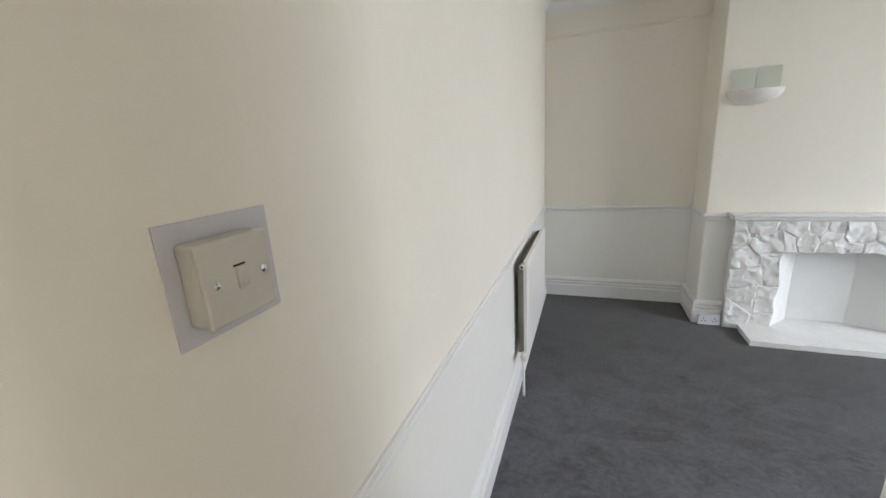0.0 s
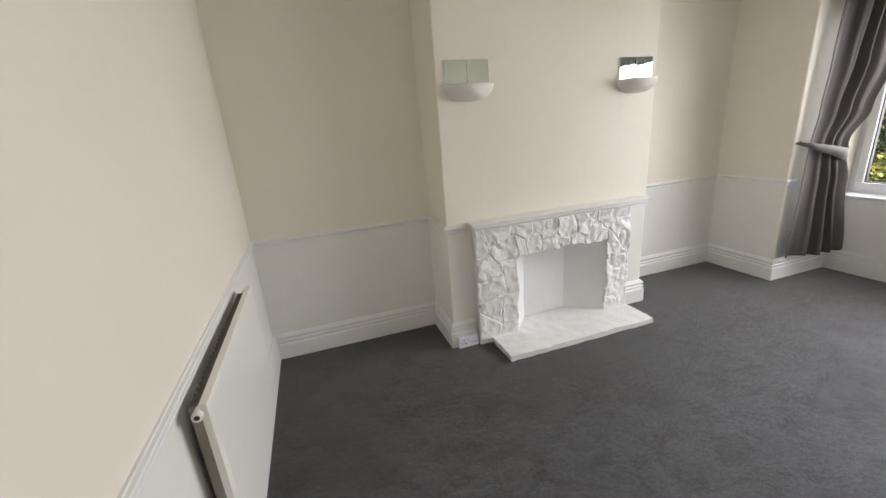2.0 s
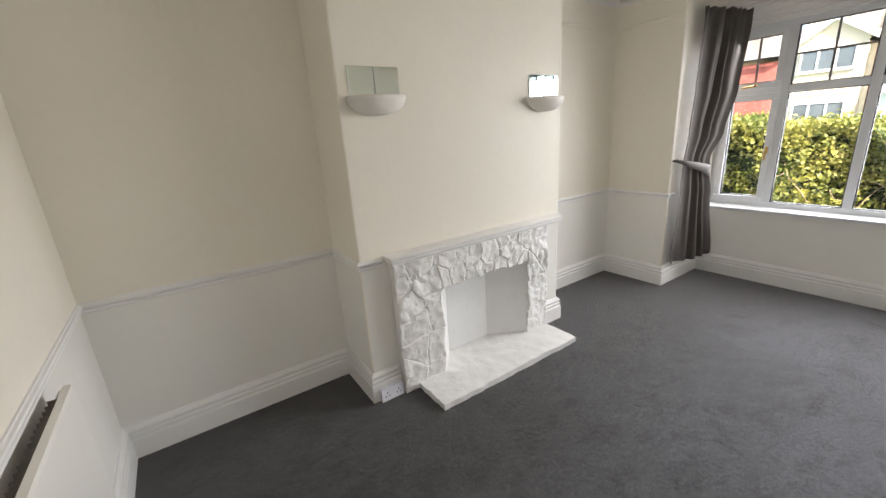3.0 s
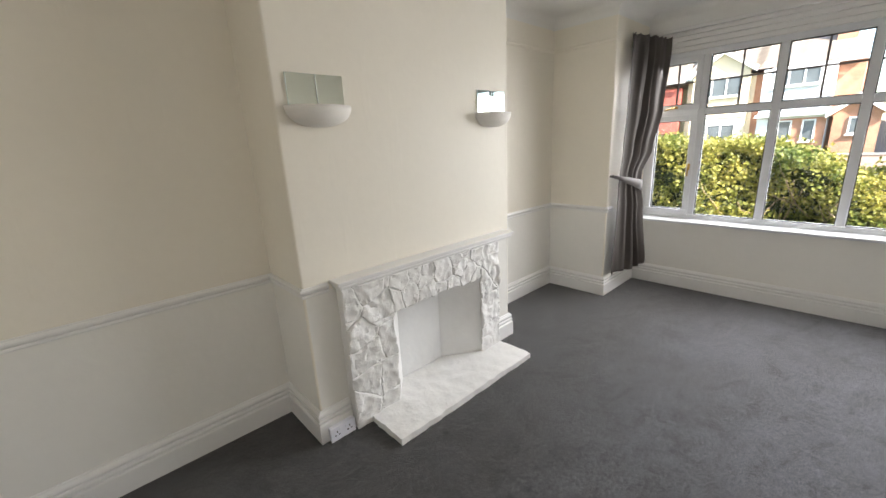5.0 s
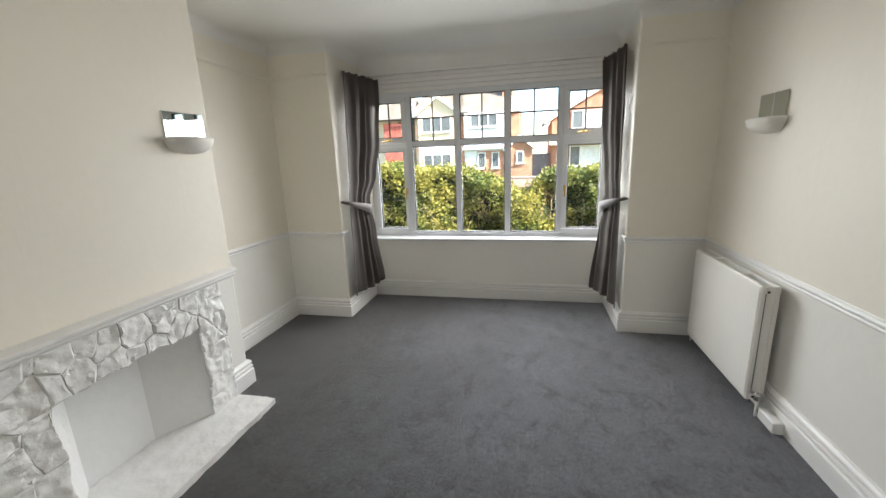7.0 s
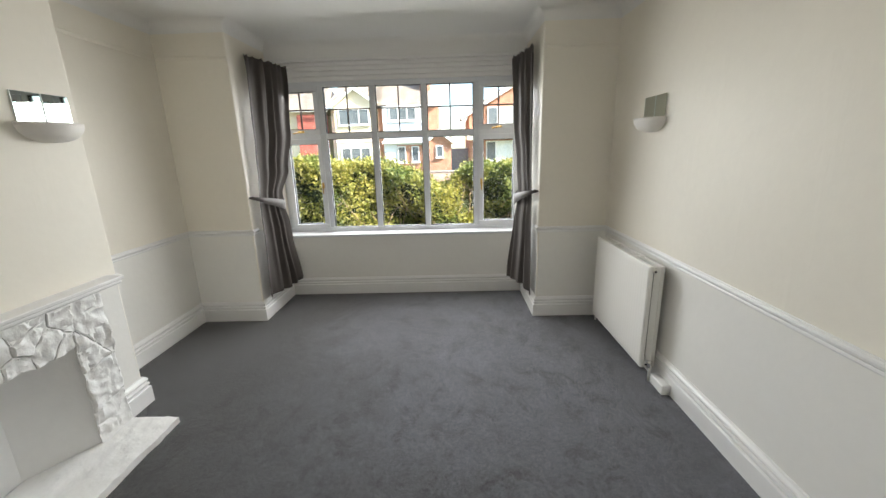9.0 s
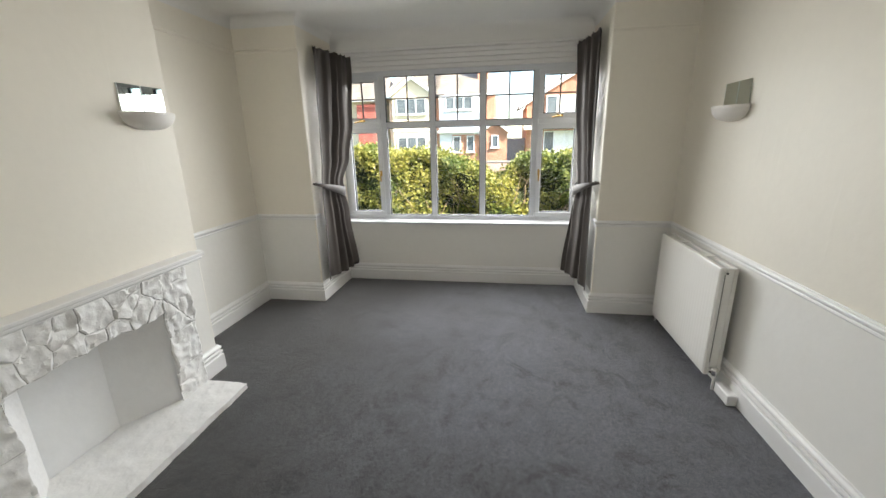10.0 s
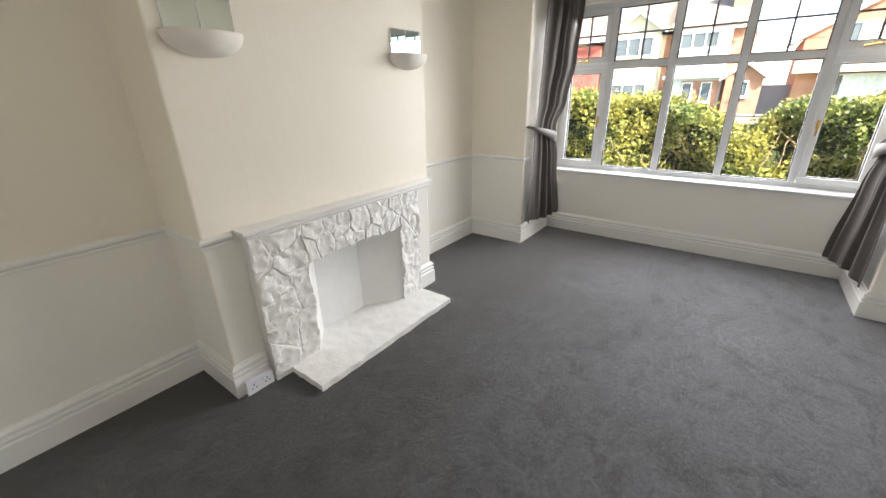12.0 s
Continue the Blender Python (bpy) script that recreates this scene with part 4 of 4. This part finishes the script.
# ---- outdoors ----
structure("ground", boxes((OUT, 900, -450, 450, -0.75, -0.45)), LAWN, "grass front garden and land beyond", "ground")
structure("pavement_1", boxes((9.6, 11.6, -60, 60, -0.445, -0.40)), SLAB, "pale concrete pavement beyond the hedge", "pavement")
structure("road", boxes((11.6, 19.0, -60, 60, -0.5, -0.446)), ASPHALT, "dark asphalt road beyond the hedge", "road")
structure("pavement_2", boxes((19.0, 21.0, -60, 60, -0.445, -0.36)), SLAB, "pale concrete pavement across the road", "pavement")
gw = thing("garden_wall", "low pale pink brick garden wall across the road", "garden wall", at=(22.0, 0, -0.45))
part("wall", boxes((-0.12, 0.12, -14, -1.6, 0, 0.78), (-0.12, 0.12, 0.9, 16, 0, 0.78)), PINK_WALL, gw)
part("coping", boxes((-0.16, 0.16, -14, -1.6, 0.78, 0.84), (-0.16, 0.16, 0.9, 16, 0.78, 0.84), bevel=0.01), SLAB, gw, "pale stone coping")

# hedge
hedge = thing("hedge", "sunlit leafy green garden hedge with bare pale branches", "hedge", at=(7.1, 2.0, -0.45))


def hedge_top(y):
    dip = math.exp(-((y - 1.5) / 0.30) ** 2)
    return 1.25 + 0.03 * (y - 1.5) + 0.05 * math.sin(y * 2.3) + 0.05 * math.sin(y * 5.1 + 1) - 0.36 * dip


def hedge_front(y, z):
    return 6.62 + 0.12 * math.sin(y * 1.7 + z) + 0.13 * math.sin(y * 4.3 - z * 3) + 0.10 * max(0.0, z - 0.7) + 0.22 * noise.noise(Vector((y * 2.2, z * 2.2, 3.3)))


# solid core; its dark colour stands for shade deep between the leaves
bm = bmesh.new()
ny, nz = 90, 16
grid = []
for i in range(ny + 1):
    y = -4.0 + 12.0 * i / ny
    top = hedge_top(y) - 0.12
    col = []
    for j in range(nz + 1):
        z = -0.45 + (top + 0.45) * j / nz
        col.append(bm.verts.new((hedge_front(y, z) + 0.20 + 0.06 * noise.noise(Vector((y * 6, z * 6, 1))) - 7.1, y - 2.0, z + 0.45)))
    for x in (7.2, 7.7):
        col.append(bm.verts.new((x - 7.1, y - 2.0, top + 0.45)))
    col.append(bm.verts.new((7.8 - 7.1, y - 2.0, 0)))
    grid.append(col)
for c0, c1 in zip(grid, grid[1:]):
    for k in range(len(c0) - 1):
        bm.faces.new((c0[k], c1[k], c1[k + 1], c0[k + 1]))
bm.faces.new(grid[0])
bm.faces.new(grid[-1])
part("inner_core", bm, CORE, hedge, "solid inner core, coloured dark for the shade between the leaves")


def leaves(count, seed):
    """Folded leaves over the front and the top of the hedge, in uneven clumps."""
    rnd = random.Random(seed)
    verts, faces = [], []
    while len(faces) < count * 2:
        y = rnd.uniform(-3.9, 7.9)
        top = hedge_top(y)
        if rnd.random() < 0.78:
            z = -0.4 + (top + 0.42) * rnd.random() ** 0.8
            p = Vector((hedge_front(y, z) + rnd.uniform(-0.04, 0.26), y, z))
        else:
            p = Vector((rnd.uniform(6.7, 7.7), y, top + rnd.gauss(-0.03, 0.05)))
        if noise.noise(p * 3.1) < -0.28 + 0.2 * rnd.random() and p.z < top - 0.15:
            continue
        size = rnd.uniform(0.032, 0.066)
        d = Vector((rnd.gauss(-0.5, 0.6), rnd.gauss(0, 0.8), rnd.gauss(0.2, 0.6))).normalized()
        nrm = Vector((rnd.gauss(-0.6, 0.5), rnd.gauss(-0.2, 0.5), rnd.gauss(0.7, 0.5))).normalized()
        s = d.cross(nrm).normalized()
        nrm = s.cross(d)
        b = len(verts)
        o = p - Vector((7.1, 2.0, -0.45))
        for along, across, lift in ((0, 0, 0), (0.45, 0.36, 0.12), (1.0, 0, 0), (0.45, -0.36, 0.12), (0.5, 0, 0)):
            verts.append(tuple(o + size * (along * d + across * s + lift * nrm)))
        faces += [(b, b + 1, b + 2, b + 4), (b, b + 4, b + 2, b + 3)]
    me = bpy.data.meshes.new("leaves")
    me.from_pydata(verts, [], faces)
    me.materials.append(LEAF)
    ob = new("leaves", me)
    ob.parent = hedge
    return tagged(ob, "small yellow-green hedge leaves", kind="stuff")


leaves(76000, 5)
rnd = random.Random(8)
for k in range(30):
    y = rnd.choice((rnd.uniform(-0.6, 2.3), rnd.uniform(0.2, 1.6), rnd.uniform(-1.5, 5)))
    p = Vector((6.72, y, rnd.uniform(0.0, 0.7)))
    d = Vector((-0.05, rnd.uniform(-0.9, 0.9), rnd.uniform(0.2, 1.0))).normalized()
    pts = []
    for i in range(7):
        pts.append(p - Vector((7.1, 2.0, -0.45)))
        d = (d + Vector((rnd.gauss(-0.02, 0.08), rnd.gauss(0, 0.28), rnd.gauss(0.02, 0.22)))).normalized()
        p = p + d * 0.11
        p.x = hedge_front(p.y, p.z) + rnd.uniform(-0.05, 0.02)
    part("branch", tube(bmesh.new(), pts, rnd.uniform(0.006, 0.013), 7, taper=0.35), BARK, hedge, "bare pale branch", smooth=True)

# houses across the road


def house_window(parent, x, y0, y1, z0, z1, lights, net=False):
    w = part("window", boxes((x - 0.10, x, y0, y1, z0, z0 + 0.09), (x - 0.10, x, y0, y1, z1 - 0.09, z1), (x - 0.10, x, y0, y0 + 0.08, z0 + 0.09, z1 - 0.09), (x - 0.10, x, y1 - 0.08, y1, z0 + 0.09, z1 - 0.09),
                             *[(x - 0.09, x, y0 + (y1 - y0) * k / lights - 0.05, y0 + (y1 - y0) * k / lights + 0.05, z0 + 0.09, z1 - 0.09) for k in range(1, lights)]), UPVC, parent, "white-framed casement window")
    w.matrix_parent_inverse = parent.matrix_world.inverted()
    for k in range(lights):
        a, b = y0 + (y1 - y0) * k / lights + 0.05, y0 + (y1 - y0) * (k + 1) / lights - 0.05
        p = part("pane", boxes((x - 0.05, x - 0.03, a, b, z0 + 0.09, z1 - 0.09)), NET if net and k < lights - 1 else HOUSE_GLASS, w)
    s = part("sill", boxes((x - 0.18, x, y0 - 0.08, y1 + 0.08, z0 - 0.08, z0)), UPVC, w)


def tiles(bm, corner, along, up, nu, nv, lift):
    """Courses of overlapping roof tiles: each course a shallow step."""
    corner, along, up = Vector(corner), Vector(along), Vector(up)
    nrm = along.cross(up).normalized()
    for j in range(nv):
        for i in range(nu):
            a = corner + along * (i + (0.5 if j % 2 else 0.0)) / (nu + 0.5) + up * j / nv
            b, c = a + along * 0.96 / (nu + 0.5), up / nv * 1.15
            q = [a + nrm * lift, b + nrm * lift, b + c, a + c]
            bm.faces.new([bm.verts.new(v) for v in q])


def hp(name, bm, mat, house, label=""):
    ob = part(name, bm, mat, house, label)
    ob.matrix_parent_inverse = house.matrix_world.inverted()
    return ob


def hip_roof(house, x0, x1, y0, y1, z0, z1, mat=None):
    """A pitched roof with its ridge along y and tiled slopes."""
    bm = bmesh.new()
    xm = (x0 + x1) / 2
    v = [bm.verts.new(p) for p in ((x0, y0, z0), (x0, y1, z0), (x1, y1, z0), (x1, y0, z0), (xm, y0 + 1.2, z1), (xm, y1 - 1.2, z1))]
    for q in ((0, 1, 5, 4), (2, 3, 4, 5), (0, 4, 3), (1, 2, 5), (0, 3, 2, 1)):
        bm.faces.new([v[i] for i in q])
    roof = hp("roof", bm, ROOF, house)
    bm = bmesh.new()
    tiles(bm, (x0 - 0.02, y1 - 0.6, z0 + 0.03), (0, -(y1 - y0 - 1.2), 0), (xm - x0, 0, z1 - z0), 34, 16, 0.06)
    t = part("roof_tiles", bm, ROOF, roof)
    t["kind"] = "stuff"
    hp("gutter", boxes((x0 - 0.22, x0 - 0.05, y0, y1, z0 - 0.12, z0)), UPVC, house, "white gutter and fascia")


def gable(house, x, y0, y1, z0, z1, wall, board=True, back=4.0):
    """A gable end facing the road, with barge boards and its own roof."""
    ym = (y0 + y1) / 2
    bm = bmesh.new()
    a = [bm.verts.new(p) for p in ((x, y0, z0), (x, y1, z0), (x, ym, z1))]
    b = [bm.verts.new(p) for p in ((x + 0.3, y0, z0), (x + 0.3, y1, z0), (x + 0.3, ym, z1))]
    bm.faces.new(a)
    bm.faces.new(b)
    for i in range(3):
        bm.faces.new((a[i], a[(i + 1) % 3], b[(i + 1) % 3], b[i]))
    hp("gable", bm, wall, house)
    for s, ye in ((-1, y0), (1, y1)):
        d = Vector((0, ye - ym, z0 - z1))
        e = Vector((0, ye, z0)) + d * 0.12
        bm = bmesh.new()
        f = [(x - 0.35, ym, z1), (x - 0.35, e.y, e.z), (x - 0.35, e.y, e.z + 0.28), (x - 0.35, ym, z1 + 0.32)]
        p0 = [bm.verts.new(p) for p in f]
        p1 = [bm.verts.new((x + 0.02, q[1], q[2])) for q in f]
        bm.faces.new(p0)
        bm.faces.new(p1)
        for i in range(4):
            bm.faces.new((p0[i], p0[(i + 1) % 4], p1[(i + 1) % 4], p1[i]))
        hp("barge_board", bm, UPVC, house, "white barge board")
        bm = bmesh.new()
        q = [(x - 0.3, ym, z1 + 0.33), (x - 0.3, e.y, e.z + 0.29), (x + back, e.y, e.z + 0.29), (x + back, ym, z1 + 0.33)]
        t0 = [bm.verts.new(p) for p in q]
        t1 = [bm.verts.new((p[0], p[1], p[2] + 0.12)) for p in q]
        bm.faces.new(t0)
        bm.faces.new(t1)
        for i in range(4):
            bm.faces.new((t0[i], t0[(i + 1) % 4], t1[(i + 1) % 4], t1[i]))
        hp("gable_roof", bm, ROOF, house)


HX = 36.0
cream = thing("house", "cream rendered semi-detached house with a gable, across the road", "house", "houses across the road", at=(HX, 9.5, -0.45))
bpy.context.view_layer.update()
hp("wall", boxes((HX, HX + 8, 7.5, 11.6, -0.45, 5.1)), RENDER_CREAM, cream)
hip_roof(cream, HX - 0.4, HX + 8.4, 6.6, 12.0, 5.2, 8.3)
hp("bay", boxes((HX - 0.7, HX, 7.75, 11.1, -0.45, 5.3)), RENDER_CREAM, cream)
gable(cream, HX - 0.7, 7.6, 11.0, 5.3, 6.5, RENDER_CREAM)
house_window(cream, HX - 0.7, 8.15, 10.75, 3.70, 5.0, 3)
hp("string_course", boxes((HX - 0.76, HX - 0.701, 7.75, 11.1, 2.3, 2.5)), UPVC, cream, "white moulded band between the storeys")
house_window(cream, HX - 0.7, 8.2, 10.75, 0.55, 1.85, 3)

white = thing("house", "white bay-fronted semi-detached house with brick edges, across the road", "house", "houses across the road", at=(HX, 5, -0.45))
bpy.context.view_layer.update()
hp("wall", boxes((HX, HX + 8, 2.35, 7.5, -0.45, 5.1)), BRICK_RED, white)
hip_roof(white, HX - 0.4, HX + 8.4, 2.3, 8.4, 5.2, 8.3)
hp("bay", boxes((HX - 0.8, HX, 3.5, 7.0, -0.45, 5.12)), RENDER_WHITE, white)
hp("chimney", boxes((HX + 1.4, HX + 2.3, 3.0, 3.9, 5.5, 8.6)), BRICK_RED, white, "brick chimney stack")
house_window(white, HX - 0.8, 4.15, 6.45, 3.95, 5.0, 3)
hp("apron", boxes((HX - 0.84, HX - 0.801, 3.6, 6.9, 2.4, 3.75)), APRON_BLUE, white, "pale blue-grey panel under the upper window")
hp("porch", boxes((HX - 1.3, HX - 0.8, 3.3, 7.1, 2.08, 2.3), bevel=0.03), UPVC, white, "white porch canopy")
hp("door", boxes((HX - 0.86, HX - 0.801, 6.0, 6.9, -0.3, 1.95), bevel=0.01), UPVC, white, "white front door")
hp("brick_panel", boxes((HX - 0.85, HX - 0.801, 3.55, 5.9, -0.45, 1.95)), BRICK_RED, white, "brick front wall under the canopy")
house_window(white, HX - 0.86, 5.15, 5.85, 0.5, 1.85, 1)
house_window(white, HX - 0.86, 4.0, 4.65, 0.5, 1.85, 1)

red = thing("house", "red tile-hung house across the road", "house", "houses across the road", at=(HX, 15, -0.45))
bpy.context.view_layer.update()
hp("wall", boxes((HX, HX + 8, 13.2, 19, -0.45, 5.0)), RENDER_CREAM, red)
rt = bmesh.new()
box(rt, HX - 0.5, HX, 11.9, 14.4, 1.35, 4.65)
hp("tile_hanging", rt, TILE_RED, red, "red hung tiles")
bm = bmesh.new()
tiles(bm, (HX - 0.53, 14.4, 1.35), (0, -2.5, 0), (0, 0, 3.3), 14, 20, 0.03)
hp("hung_tiles", bm, TILE_RED, red)["kind"] = "stuff"
hip_roof(red, HX - 0.8, HX + 8.4, 11.6, 19.6, 5.0, 7.8)
house_window(red, HX - 0.0, 15.2, 17.4, 3.2, 4.5, 3)

brick = thing("house", "red brick gabled house with white barge boards, across the road", "house", "houses across the road", at=(HX, -5, -0.45))
bpy.context.view_layer.update()
hp("wall", boxes((HX, HX + 9, -9.6, -0.35, -0.45, 4.3)), BRICK_RED, brick)
gable(brick, HX - 0.02, -8.9, -0.2, 4.2, 6.7, BRICK_RED, back=8.0)
house_window(brick, HX - 0.02, -4.5, -1.9, 3.45, 4.9, 3, net=True)
hp("canopy", boxes((HX - 1.0, HX, -9.0, -0.1, 2.2, 2.9)), RENDER_CREAM, brick, "cream canopy band over the ground floor")
house_window(brick, HX - 0.02, -5.2, -1.8, 0.4, 2.1, 4, net=True)

out = thing("outbuilding", "small brick gabled side building with white barge boards", "outbuilding", at=(HX, 1.7, -0.45))
bpy.context.view_layer.update()
hp("wall", boxes((HX - 1.2, HX - 0.05, 1.25, 3.25, -0.45, 1.95)), BRICK_RED, out)
gable(out, HX - 1.2, 1.05, 3.45, 1.95, 2.85, BRICK_RED, back=1.1)
house_window(out, HX - 1.21, 1.95, 2.55, 0.85, 1.85, 1)

gate = thing("side_gate", "tall dark grey boarded side gate between the houses", "gate", at=(HX + 1, 0.45, -0.45))
for k in range(9):
    part("board", boxes((0.01 * (k % 2), 0.05, -0.75 + 0.212 * k, -0.75 + 0.212 * (k + 1) - 0.004, 0, 2.0)), GATE_PAINT, gate)
